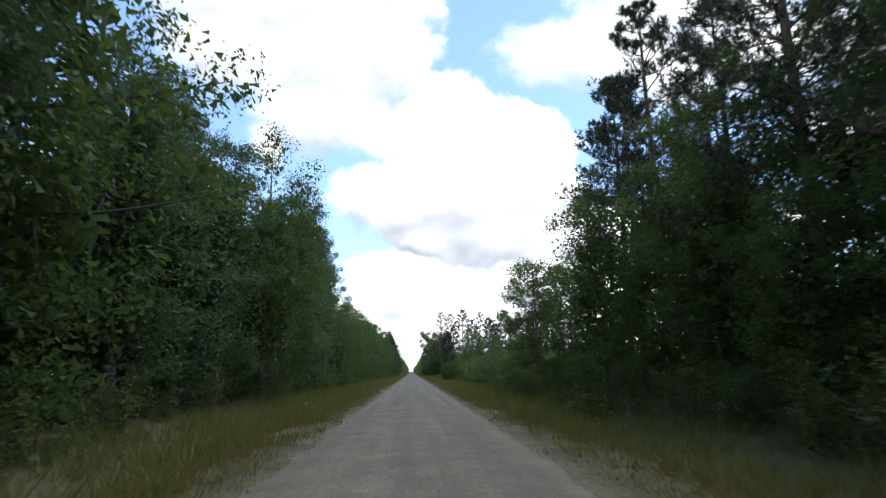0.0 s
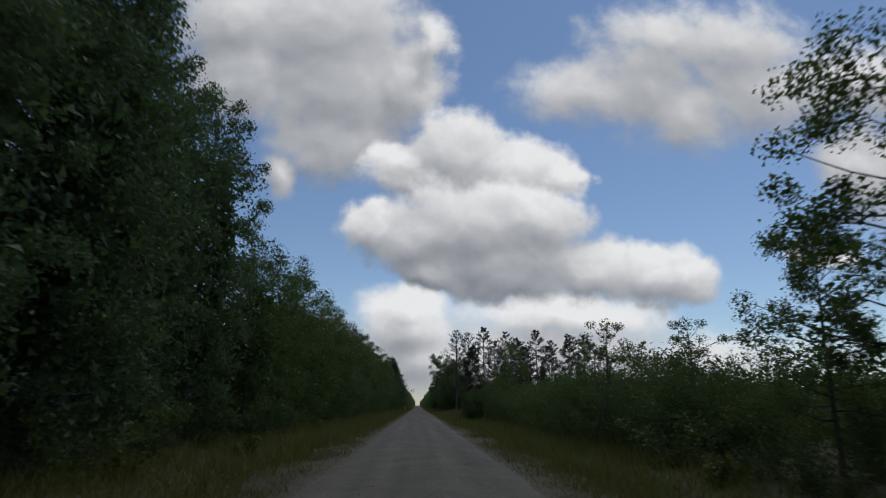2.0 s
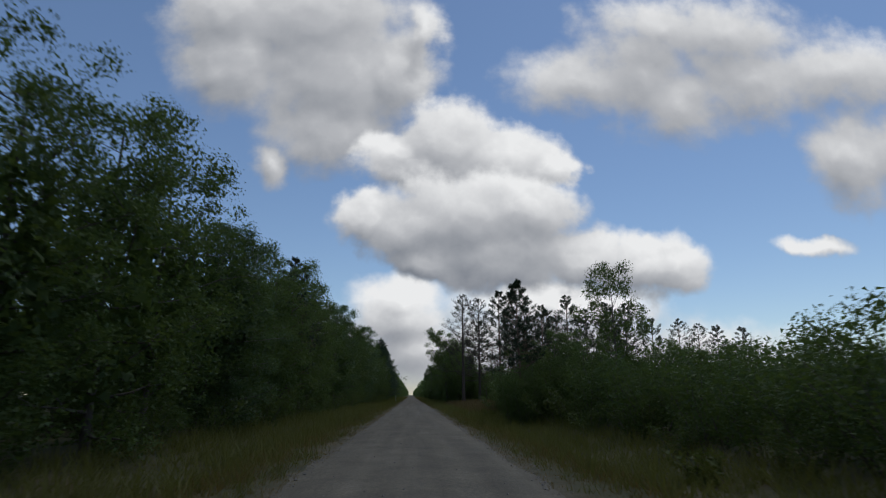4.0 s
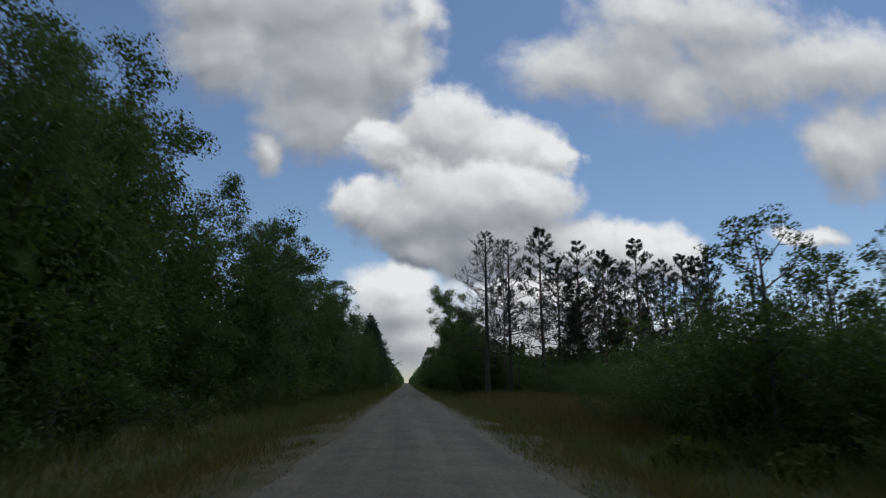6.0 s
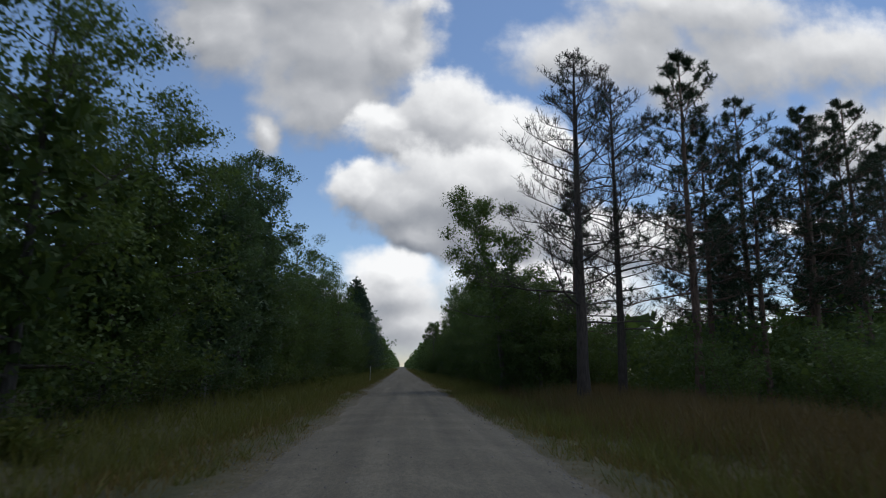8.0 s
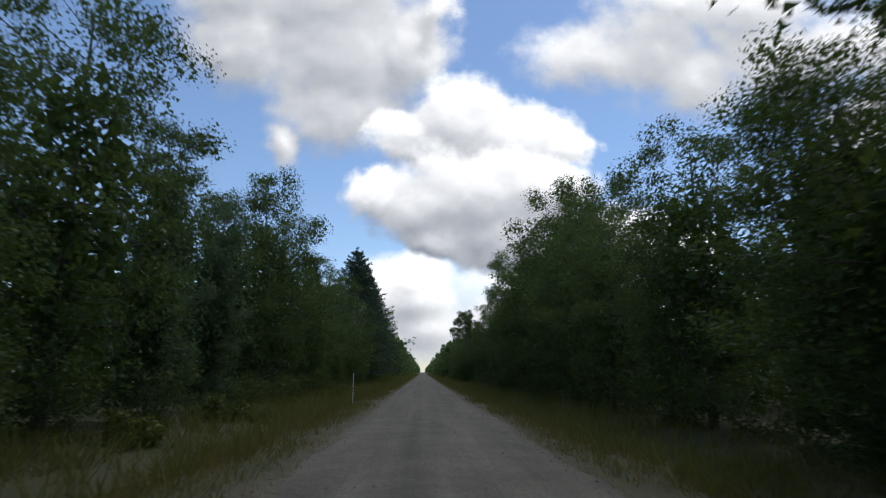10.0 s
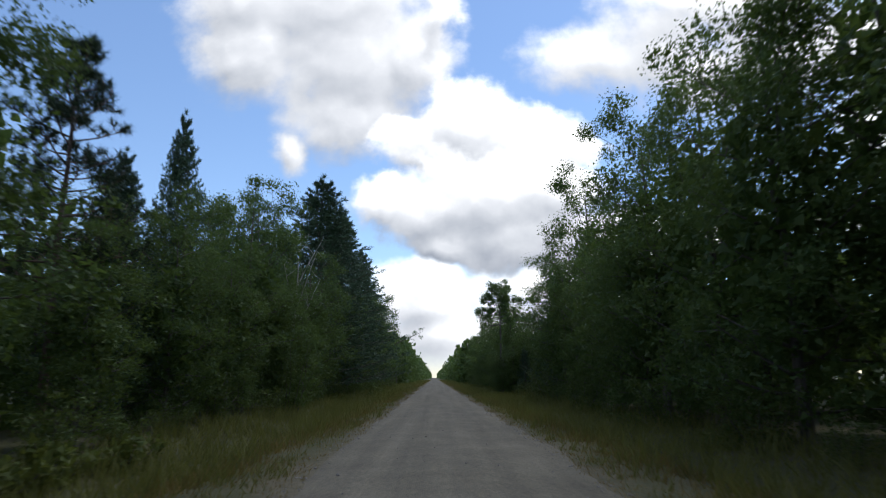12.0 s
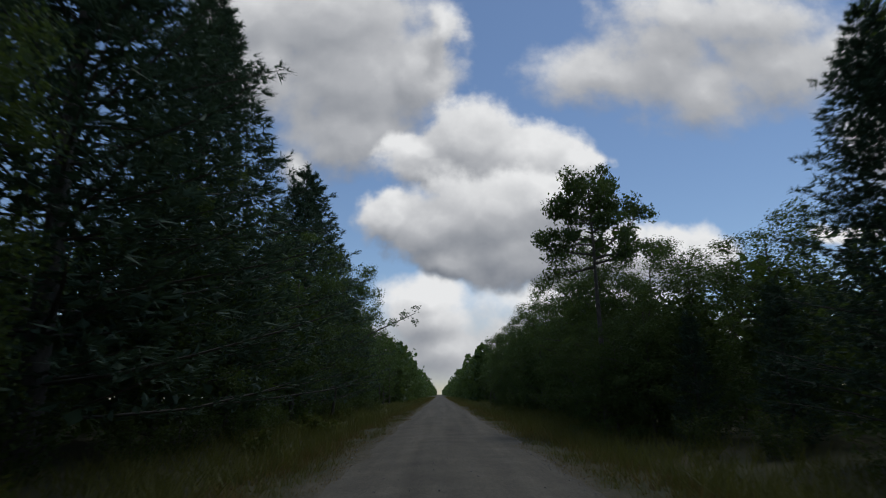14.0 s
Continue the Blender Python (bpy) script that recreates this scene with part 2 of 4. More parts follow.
def soil_material():
    m, t, bsdf = material("verge_soil")
    at = t.nodes.new("ShaderNodeTexCoord").outputs["Object"]
    big, fine = fbm(t, at, 0.35, 5.0, 0.6).outputs[0], fbm(t, at, 9.0, 5.0, 0.65).outputs[0]
    v = maths(t, "ADD", maths(t, "MULTIPLY", big, 0.6), maths(t, "MULTIPLY", fine, 0.4))
    earth = colours(t, v, (0.34, (0.03, 0.035, 0.012)), (0.5, (0.06, 0.06, 0.02)), (0.66, (0.095, 0.07, 0.035)))
    # sandy gravel washed out over the shoulders, in uneven tongues
    out = maths(t, "ABSOLUTE", maths(t, "SUBTRACT", wire(t, "ShaderNodeSeparateXYZ", at).outputs[0], 0.15))
    out = maths(t, "ADD", out, maths(t, "MULTIPLY", maths(t, "SUBTRACT", fbm(t, at, 0.8, 5.0, 0.65).outputs[0], 0.5), 2.4))
    sand = colours(t, fine, (0.3, (0.066, 0.056, 0.030)), (0.55, (0.112, 0.096, 0.056)), (0.75, (0.165, 0.145, 0.095)))
    mix = t.nodes.new("ShaderNodeMix")
    mix.data_type = "RGBA"
    t.links.new(ramp_between(t, out, 2.0, 2.7), mix.inputs[0]), t.links.new(sand, mix.inputs[6]), t.links.new(earth, mix.inputs[7])
    t.links.new(mix.outputs[2], bsdf.inputs["Base Color"])
    bsdf.inputs["Roughness"].default_value = 0.95
    bumped(t, bsdf, fine, 0.8, 0.05)
    return m


GRAVEL, SOIL = gravel_material(), soil_material()


def plain(name, colour, rough=0.6):
    m, t, bsdf = material(name)
    n = fbm(t, t.nodes.new("ShaderNodeTexCoord").outputs["Object"], 18.0, 4.0).outputs[0]
    t.links.new(colours(t, n, (0.3, tuple(c * 0.75 for c in colour)), (0.7, colour)), bsdf.inputs["Base Color"])
    bsdf.inputs["Roughness"].default_value = rough
    return m


STONE = plain("loose_stone", (0.24, 0.225, 0.205), 0.9)
POST_WHITE = plain("white_marker_plastic", (0.78, 0.78, 0.75), 0.5)
POST_DARK = plain("dark_band", (0.03, 0.03, 0.03), 0.5)

# ---- mesh making ----
rng = np.random.default_rng(7)


class Geo:
    """Gathers vertices and faces for one mesh."""

    def __init__(self):
        self.v, self.f, self.n = [], [], 0

    def add(self, verts, faces):
        self.v.append(np.asarray(verts, float))
        self.f += [tuple(int(i) + self.n for i in face) for face in faces]
        self.n += len(verts)

    def quads(self, verts, k=4):
        """A run of separate faces with k corners each."""
        count = len(verts) // k
        self.v.append(verts)
        idx = np.arange(self.n, self.n + count * k).reshape(-1, k)
        self.f += list(map(tuple, idx.tolist()))
        self.n += count * k

    def mesh(self, name, mat, smooth=False):
        me = bpy.data.meshes.new(name)
        me.from_pydata(np.concatenate(self.v).tolist(), [], self.f)
        me.materials.append(mat)
        if smooth:
            me.polygons.foreach_set("use_smooth", np.ones(len(me.polygons), bool))
        me.update()
        return me


def part(name, geo, mat, parent, label="", smooth=False):
    ob = new(name, geo.mesh(name, mat, smooth))
    ob.parent = parent
    if label:
        ob["label"] = label
    return ob


def thing(name, label, category, group="", kind=""):
    return tagged(new(name), label, category, group, kind)


def tube(geo, pts, radii, sides=6):
    pts = np.asarray(pts, float)
    d = np.gradient(pts, axis=0)
    d /= np.linalg.norm(d, axis=1)[:, None] + 1e-9
    ref = np.where(np.abs(d[:, 2:3]) > 0.9, [[1.0, 0, 0]], [[0, 0, 1.0]])
    a = np.cross(d, ref)
    a /= np.linalg.norm(a, axis=1)[:, None] + 1e-9
    b = np.cross(d, a)
    ang = np.arange(sides) * 2 * np.pi / sides
    ring = np.cos(ang)[None, :, None] * a[:, None] + np.sin(ang)[None, :, None] * b[:, None]
    verts = (pts[:, None] + ring * np.asarray(radii)[:, None, None]).reshape(-1, 3)
    faces = [(k * sides + i, k * sides + (i + 1) % sides, (k + 1) * sides + (i + 1) % sides, (k + 1) * sides + i)
             for k in range(len(pts) - 1) for i in range(sides)]
    geo.add(verts, faces)


def unit(v):
    return v / (np.linalg.norm(v, axis=-1, keepdims=True) + 1e-9)


def leaves(geo, centres, size, aspect=0.62, droop=0.25):
    """Separate folded leaves, turned every way."""
    n = len(centres)
    nor = unit(rng.normal(size=(n, 3)) + [0, 0, 0.5])
    along = unit(np.cross(nor, rng.normal(size=(n, 3))))
    side = np.cross(nor, along)
    s = size * rng.uniform(0.6, 1.35, (n, 1))
    c = np.asarray(centres)
    v = np.stack([c - along * s * 0.5, c + side * s * aspect * 0.5 - nor * s * droop * 0.5,
                  c + along * s * 0.5, c - side * s * aspect * 0.5 - nor * s * droop * 0.5], 1)
    geo.quads(v.reshape(-1, 3))


def leaflets(geo, centres, size):
    """Separate small three-cornered leaves."""
    n = len(centres)
    nor = unit(rng.normal(size=(n, 3)) + [0, 0, 0.4])
    along = unit(np.cross(nor, rng.normal(size=(n, 3))))
    side = np.cross(nor, along)
    s = size * rng.uniform(0.6, 1.4, (n, 1))
    c = np.asarray(centres)
    geo.quads(np.stack([c - along * s * 0.45 + side * s * 0.34, c - along * s * 0.4 - side * s * 0.36, c + along * s * 0.6], 1).reshape(-1, 3), 3)


def cloud_of(centre, radii, n):
    p = unit(rng.normal(size=(n, 3))) * rng.uniform(0.25, 1.0, (n, 1)) ** 0.5
    return np.asarray(centre) + p * radii


def needles(geo, at, way, length, count, width=0.02, spread=0.9):
    """Brushes of needles at the places at, pointing along way."""
    n = len(at)
    at, way = np.repeat(at, count, 0), np.repeat(way, count, 0)
    d = unit(way + rng.normal(size=(n * count, 3)) * spread)
    w = unit(np.cross(d, rng.normal(size=(n * count, 3)))) * width * rng.uniform(0.7, 1.3, (n * count, 1))
    tip = at + d * length * rng.uniform(0.6, 1.2, (n * count, 1))
    geo.quads(np.stack([at - w, at + w, tip], 1).reshape(-1, 3), 3)


def bend(start, way, length, steps, lift, wobble):
    """Points of a limb that grows from start along way, lifting towards its end."""
    pts, d = [np.asarray(start, float)], unit(np.asarray(way, float))
    for _ in range(steps):
        d = unit(d + np.array([0, 0, lift / steps]) + rng.normal(size=3) * wobble)
        pts.append(pts[-1] + d * length / steps)
    return np.array(pts)

# ---- plants, one function for each kind ----


def clump(crown, centre, s, small, leaf, filler=7):
    """A mass of foliage: larger leaves inside, a close shell of smaller ones round it."""
    leaflets(crown, cloud_of(centre, (s * 0.6, s * 0.6, s * 0.46), filler * 4), 0.10 + s * 0.08)
    p = unit(rng.normal(size=(small, 3)))
    leaflets(crown, np.asarray(centre) + p * rng.uniform(0.3, 1.0, (small, 1)) ** 0.6 * [s, s, s * 0.75], leaf)


def broadleaf_tree(h, spread, base, limbs, small, leaf, leaf_mat, bark_mat, label, category="tree", group="roadside trees", airy=0.0, name="broadleaf_tree", sub=2,
                   full=1.0, lean=(0.0, 0.0), low=0.22, filler=7, core=0, flat=1.0, dome=0.96):
    """A leafy tree: tapered trunk, limbs that fork, and clumps of leaves at their ends."""
    top = thing(name, label, category, group)
    wood, crown = Geo(), Geo()
    zs = np.linspace(-0.3, h * 0.93, 8)
    sway = rng.normal(size=2) * 0.02 * h + lean
    trunk = np.stack([sway[0] * (zs / h) ** 2 + rng.normal(size=8) * 0.03, sway[1] * (zs / h) ** 2 + rng.normal(size=8) * 0.03, zs], 1)
    r0 = 0.010 * h + 0.03
    tube(wood, trunk, r0 * (1.05 - zs / h) ** 0.8 * np.where(zs < 0, 1.35, 1.0), 8)
    for i in range(limbs):
        fr = (i + rng.uniform(0.2, 0.8)) / limbs
        z = base * h + (0.92 - base) * h * fr
        az = i * 2.4 + rng.normal() * 0.4
        prof = math.sin(math.pi * min(1.0, low + (dome - low) * fr)) ** 0.7
        length = spread * prof * rng.uniform(0.65, 1.02)
        rise = (0.1 + 0.8 * fr + rng.normal() * 0.15) * flat
        start = np.array([np.interp(z, zs, trunk[:, 0]), np.interp(z, zs, trunk[:, 1]), z])
        limb = bend(start, (math.cos(az), math.sin(az), rise), length, 5, 0.3, 0.12)
        rl = r0 * 0.42 * (1.05 - fr) + 0.012
        tube(wood, limb, np.linspace(rl, 0.012, 6), 3)
        for k in range(sub):
            twig = bend(limb[rng.integers(2, 5)], unit(rng.normal(size=3) + [math.cos(az), math.sin(az), 0.4]), spread * rng.uniform(0.14, 0.3), 3, 0.2, 0.2)
            tube(wood, twig[::3], (0.4 * rl + 0.006, 0.006), 3)
            if rng.random() > airy:
                clump(crown, twig[-1], spread * rng.uniform(0.13, 0.25) * full, small, leaf, filler)
        if rng.random() > airy * 0.5:
            clump(crown, limb[-1], spread * rng.uniform(0.14, 0.27) * full, small, leaf, filler)
        if dome > 0.9 and rng.random() > airy * 2:
            clump(crown, limb[3], spread * rng.uniform(0.16, 0.26) * full, small // 2, leaf, filler)
    if core:
        core *= 3
        f = rng.uniform(0, 0.96, core)
        r = spread * 0.74 * np.sin(np.pi * np.clip(low + (dome - low) * f, 0, 1)) ** 0.7 * rng.uniform(0.1, 1, core) ** 0.5
        az = rng.uniform(0, math.tau, core)
        zc = h * (base + (0.90 - base) * f)
        inner = np.column_stack([np.interp(zc, zs, trunk[:, 0]) + r * np.cos(az), np.interp(zc, zs, trunk[:, 1]) + r * np.sin(az), zc])
        leaflets(crown, inner, 0.009 * h + 0.05)
        deep = core // 6
        mid_trunk = np.array([np.interp(h * 0.5, zs, trunk[:, 0]), np.interp(h * 0.5, zs, trunk[:, 1]), h * (base + 0.90) / 2])
        leaflets(crown, cloud_of(mid_trunk, (spread * 0.38, spread * 0.38, h * (0.86 - base) * 0.42), deep * 2), 0.03 * h + 0.06)
    clump(crown, (trunk[-1, 0], trunk[-1, 1], h * 0.95), spread * 0.2, small, leaf, filler)
    part("trunk", wood, bark_mat, top, smooth=True)
    part("crown", crown, leaf_mat, top)
    return top


def tuft(geo, at, way, length, count, width):
    """Round brushes of needles at the ends of twigs, fuller forwards."""
    n = len(at)
    at, way = np.repeat(np.asarray(at), count, 0), np.repeat(np.asarray(way), count, 0)
    d = unit(unit(rng.normal(size=(n * count, 3))) + way * 0.55)
    w = unit(np.cross(d, rng.normal(size=(n * count, 3)))) * width * rng.uniform(0.7, 1.3, (n * count, 1))
    root = at - way * length * 0.7 * rng.random((n * count, 1))
    geo.quads(np.stack([root - w, root + w, root + d * length * rng.uniform(0.7, 1.15, (n * count, 1))], 1).reshape(-1, 3), 3)


def red_pine(h, base, branches, label, dead=0.0, reach=0.17, name="pine_tree", needle=0.2, count=13, width=0.011, tufts=12, stout=0.0125, split=False, crowd=1.0, arch=0.0, cone=0.55):
    """A pine with a straight trunk, whorled branches that turn up at their ends, and round brushes of needles; dead: share of bare branches;
    split: every branch is a part of its own that carries its needles; crowd below 1 gathers the branches towards the top."""
    top = thing(name, label, "tree", "roadside trees")
    wood, crown = Geo(), Geo()
    zs = np.linspace(-0.3, h, 10)
    trunk = np.column_stack([np.cumsum(rng.normal(size=(10, 2)) * 0.03, 0), zs])
    tube(wood, trunk, stout * h * np.clip(1.02 - zs / h, 0.03, None) ** 0.75 * np.where(zs < 0, 1.2, 1.0), 10)
    bark_mat = BARK_DEAD if dead > 0.5 else BARK_PINE
    boughs = []
    for i in range(branches):
        fr = ((i + rng.random()) / branches) ** crowd
        z = h * (base + (0.985 - base) * fr)
        az = i * 2.39996 + rng.normal() * 0.35
        start = np.array([np.interp(z, zs, trunk[:, 0]), np.interp(z, zs, trunk[:, 1]), z])
        length = h * reach * (1.0 - fr) ** cone * rng.uniform(0.6, 1.15) + 0.25
        bare = rng.random() < dead * (1.25 - 0.5 * fr)
        limb = bend(start, (math.cos(az), math.sin(az), arch - 0.08 + 0.6 * fr), length, 6, 0.32 - 1.6 * arch, 0.10)
        own, brush = (Geo(), Geo()) if split else (wood, crown)
        tube(own, limb, np.linspace(0.012 + 0.011 * length, 0.007, 7), 5)
        at, way = [], []
        for k in range(tufts):
            f = 6 * rng.uniform(0.34, 1.0) ** 0.8
            q = int(min(f, 5))
            p = limb[q] + (limb[q + 1] - limb[q]) * (f - q)
            d = unit(limb[q + 1] - limb[q] + rng.normal(size=3) * [0.55, 0.55, 0.3] + [0, 0, 0.25])
            tw = bend(p, d, (length * 0.28 + 0.1) * rng.uniform(0.45, 1.0), 2, 0.7, 0.15)
            tube(own, tw, (0.011, 0.009, 0.006), 3)
            if bare:
                for _ in range(5):
                    spray = bend(tw[rng.integers(1, 3)], unit(d + rng.normal(size=3) * 0.7), length * rng.uniform(0.06, 0.15), 2, 0.7, 0.2)
                    tube(own, spray[::2], (0.010, 0.005), 3)
                if rng.random() < 0.16:
                    at.append(tw[2]), way.append(unit(tw[2] - tw[1]))
            else:
                at.append(tw[2]), way.append(unit(tw[2] - tw[1]))
        if not bare:
            at.append(limb[-1]), way.append(unit(limb[-1] - limb[-2]))
        if at:
            tuft(brush, at, way, needle, count, width)
        if split:
            boughs.append((own, brush if at else None))
    tip = 2 if dead > 0.9 else 6
    tuft(crown, np.repeat([[trunk[-1, 0], trunk[-1, 1], h - 0.05]], tip, 0) - rng.uniform(0, 1, (tip, 1)) * [[0, 0, 1.0]], np.repeat([[0, 0, 1.0]], tip, 0), needle, count, width)
    part("trunk", wood, bark_mat, top, smooth=True)
    part("crown", crown, NEEDLE_PINE, top)
    for own, brush in boughs:
        branch = part("branch", own, bark_mat, top, smooth=True)
        if brush:
            part("needles", brush, NEEDLE_PINE, branch)
    return top


def white_pine(h, label, reach=0.2, base=0.06, tiers=22, name="conifer_tree", needle=0.2, density=8, core=800, sprays=52):
    """A full conifer in soft level tiers."""
    top = thing(name, label, "tree", "roadside trees")
    wood, crown = Geo(), Geo()
    zs = np.linspace(-0.3, h, 9)
    trunk = np.column_stack([np.cumsum(rng.normal(size=(9, 2)) * 0.03, 0), zs])
    tube(wood, trunk, 0.012 * h * np.clip(1.03 - zs / h, 0.04, None) ** 0.8, 8)
    for i in range(tiers):
        fr = (i + 0.3 * rng.random()) / tiers
        z = h * (base + (0.97 - base) * fr)
        for b in range(6):
            az = b * math.tau / 6 + i * 0.7 + rng.normal() * 0.25
            length = h * reach * (1.0 - fr) ** 0.75 * rng.uniform(0.7, 1.12) + 0.2
            start = np.array([np.interp(z, zs, trunk[:, 0]), np.interp(z, zs, trunk[:, 1]), z + rng.normal() * 0.1])
            limb = bend(start, (math.cos(az), math.sin(az), 0.05 + 0.6 * fr), length, 4, 0.3, 0.07)
            tube(wood, limb, np.linspace(0.012 + 0.01 * length, 0.006, 5), 3)
            # level spray of twigs to both sides of the bough, narrowing to its end
            along = rng.uniform(0.22, 1.0, sprays)
            aside = rng.uniform(-1, 1, sprays) * 0.34 * length * (1.12 - along)
            k = np.minimum((along * 4).astype(int), 3)
            at = limb[k] + (limb[k + 1] - limb[k]) * (along * 4 - k)[:, None]
            at += np.column_stack([-math.sin(az) * aside, math.cos(az) * aside, rng.normal(size=sprays) * 0.07 - 0.12 * np.abs(aside)])
            way = unit(limb[-1] - limb[0]) + np.column_stack([-math.sin(az) * np.sign(aside) * 0.5, math.cos(az) * np.sign(aside) * 0.5, np.full(sprays, 0.25)])
            needles(crown, at, unit(way), needle, density, 0.013, 0.5)
    f = rng.uniform(0, 0.9, core)
    r = h * reach * (1 - f) ** 0.75 * 0.78 * rng.uniform(0.05, 1, core) ** 0.5
    az = rng.uniform(0, math.tau, core)
    needles(crown, np.column_stack([r * np.cos(az), r * np.sin(az), h * (base + (0.97 - base) * f) + 0.03 * h * r]), np.column_stack([np.cos(az), np.sin(az), 0.3 + 0 * az]), 0.30, 6, 0.03, 0.7)
    f = rng.uniform(0, 0.85, core)
    r = h * reach * (1 - f) ** 0.75 * 0.5 * rng.uniform(0.0, 1, core) ** 0.5
    az = rng.uniform(0, math.tau, core)
    leaves(crown, np.column_stack([r * np.cos(az), r * np.sin(az), h * (base + (0.97 - base) * f)]), 0.012 * h + 0.05, 0.7)
    needles(crown, np.repeat([[trunk[-1, 0], trunk[-1, 1], h - 0.2]], 5, 0), np.repeat([[0, 0, 1.0]], 5, 0), 0.4, 8, 0.02, 0.5)
    part("trunk", wood, BARK_GREY, top, smooth=True)
    part("crown", crown, NEEDLE_WHITE, top)
    return top


def leafy_bush(h, r, stems, per_stem, leaf, mat, label, name="bush"):
    top = thing(name, label, "bush", "roadside bushes")
    wood, crown = Geo(), Geo()
    for i in range(stems):
        az = i * 2.4 + rng.normal() * 0.3
        out = rng.uniform(0.1, 1.0)
        pts = bend((math.cos(az) * 0.2 * r, math.sin(az) * 0.2 * r, -0.15), (math.cos(az) * out * r / h, math.sin(az) * out * r / h, 1.0), h * rng.uniform(0.6, 1.0), 4, 0.0, 0.12)
        tube(wood, pts, np.linspace(0.025, 0.006, 5), 4)
        for j in range(1, 5):
            clump(crown, pts[j], r * rng.uniform(0.25, 0.42), per_stem, leaf, 4)
    part("stem", wood, BARK_GREY, top, smooth=True)
    part("leaves", crown, mat, top)
    return top


# ---- ground and road ----


def ground_height(x):
    """Across the road: shoulder, shallow ditch, forest floor."""
    a = abs(x - 0.15)
    return float(np.interp(a, [0, 2.0, 2.6, 3.6, 5.0, 6.4, 8.0, 14, 60, 3000], [-0.06, -0.05, -0.03, -0.13, -0.36, -0.18, -0.02, 0.05, 0.1, 0.1]))


def grid_mesh(name, xs, ys, height, mat):
    xs, ys = np.asarray(xs, float), np.asarray(ys, float)
    verts = [(x, y, height(x, y)) for y in ys for x in xs]
    w = len(xs)
    faces = [(j * w + i, j * w + i + 1, (j + 1) * w + i + 1, (j + 1) * w + i) for j in range(len(ys) - 1) for i in range(w - 1)]
    me = bpy.data.meshes.new(name)
    me.from_pydata(verts, [], faces)
    me.materials.append(mat)
    me.polygons.foreach_set("use_smooth", np.ones(len(me.polygons), bool))
    return new(name, me)


def rough(x, y, s=1.0):
    return noise.noise(Vector((x * s, y * s, 0.3)))


ys_ground = np.concatenate([[-1500, -400, -100], np.arange(-40, 340, 1.5), np.arange(340, 700, 12), [800, 1000, 1300, 1700, 2400]])
xs_side = np.array([2.0, 2.3, 2.6, 3.0, 3.6, 4.3, 5.0, 5.7, 6.4, 7.2, 8.0, 10, 14, 22, 40, 80, 200, 600, 1800])
xs_ground = np.concatenate([-xs_side[::-1] + 0.3, [0.15], xs_side])
ground = grid_mesh("ground", xs_ground, ys_ground, lambda x, y: ground_height(x) + 0.05 * rough(x, y, 0.7) * min(1.0, max(0.25, (abs(x - 0.15) - 1.9) / 1.5)), SOIL)
tagged(ground, "grassy verge soil and forest floor beside the road", "ground", kind="structure")


def road_height(x, y):
    u = (x - float(np.interp(y, [0, 80, 125, 150, 200, 230], [0.05, 0.08, 0.35, 0.4, 0.25, 0.25]))) / (2.02 + 0.22 * rough(0.0, y + (50 if x > 0 else 0), 0.35) + 0.10 * rough(3.0, y + (80 if x > 0 else 0), 1.3))
    rut = 0.018 * math.exp(-((abs(x - 0.15) - 0.85) / 0.3) ** 2)
    return 0.05 - 0.085 * abs(u) ** 2.2 - rut + 0.012 * rough(x * 2, y, 0.8)


ys_road = np.concatenate([[-200, -60], np.arange(-20, 250, 0.5), np.arange(250, 400, 2), np.arange(400, 900, 20), [1100, 1500, 2000]])
road = grid_mesh("road", np.linspace(-2.5, 2.8, 25), ys_road, road_height, GRAVEL)
tagged(road, "straight grey packed gravel forest road with worn wheel tracks", "road", kind="structure")


def loose_stones():
    g = Geo()
    base = np.array([(1, 0, 0), (-1, 0, 0), (0, 1, 0), (0, -1, 0), (0, 0, 1), (0, 0, -1)], float)
    faces = [(0, 2, 4), (2, 1, 4), (1, 3, 4), (3, 0, 4), (2, 0, 5), (1, 2, 5), (3, 1, 5), (0, 3, 5)]
    for _ in range(5200):
        y = rng.uniform(-2, 245)
        side = rng.choice([-1, 1])
        x = 0.15 + side * (1.95 + abs(rng.normal()) * 0.28) if rng.random() < 0.75 else rng.uniform(-1.8, 2.2)
        s = rng.uniform(0.008, 0.028) * (1.6 if rng.random() < 0.06 else 1.0)
        z = max(ground_height(x), road_height(x, y)) + s * 0.25
        g.add(base * s * rng.uniform(0.6, 1.2, (6, 1)) * [1, 1, 0.7] + [x, y, z], faces)
    ob = new("loose_gravel", g.mesh("loose_gravel", STONE))
    tagged(ob, "loose grey gravel stones along the road's edges", "gravel", kind="stuff")


loose_stones()


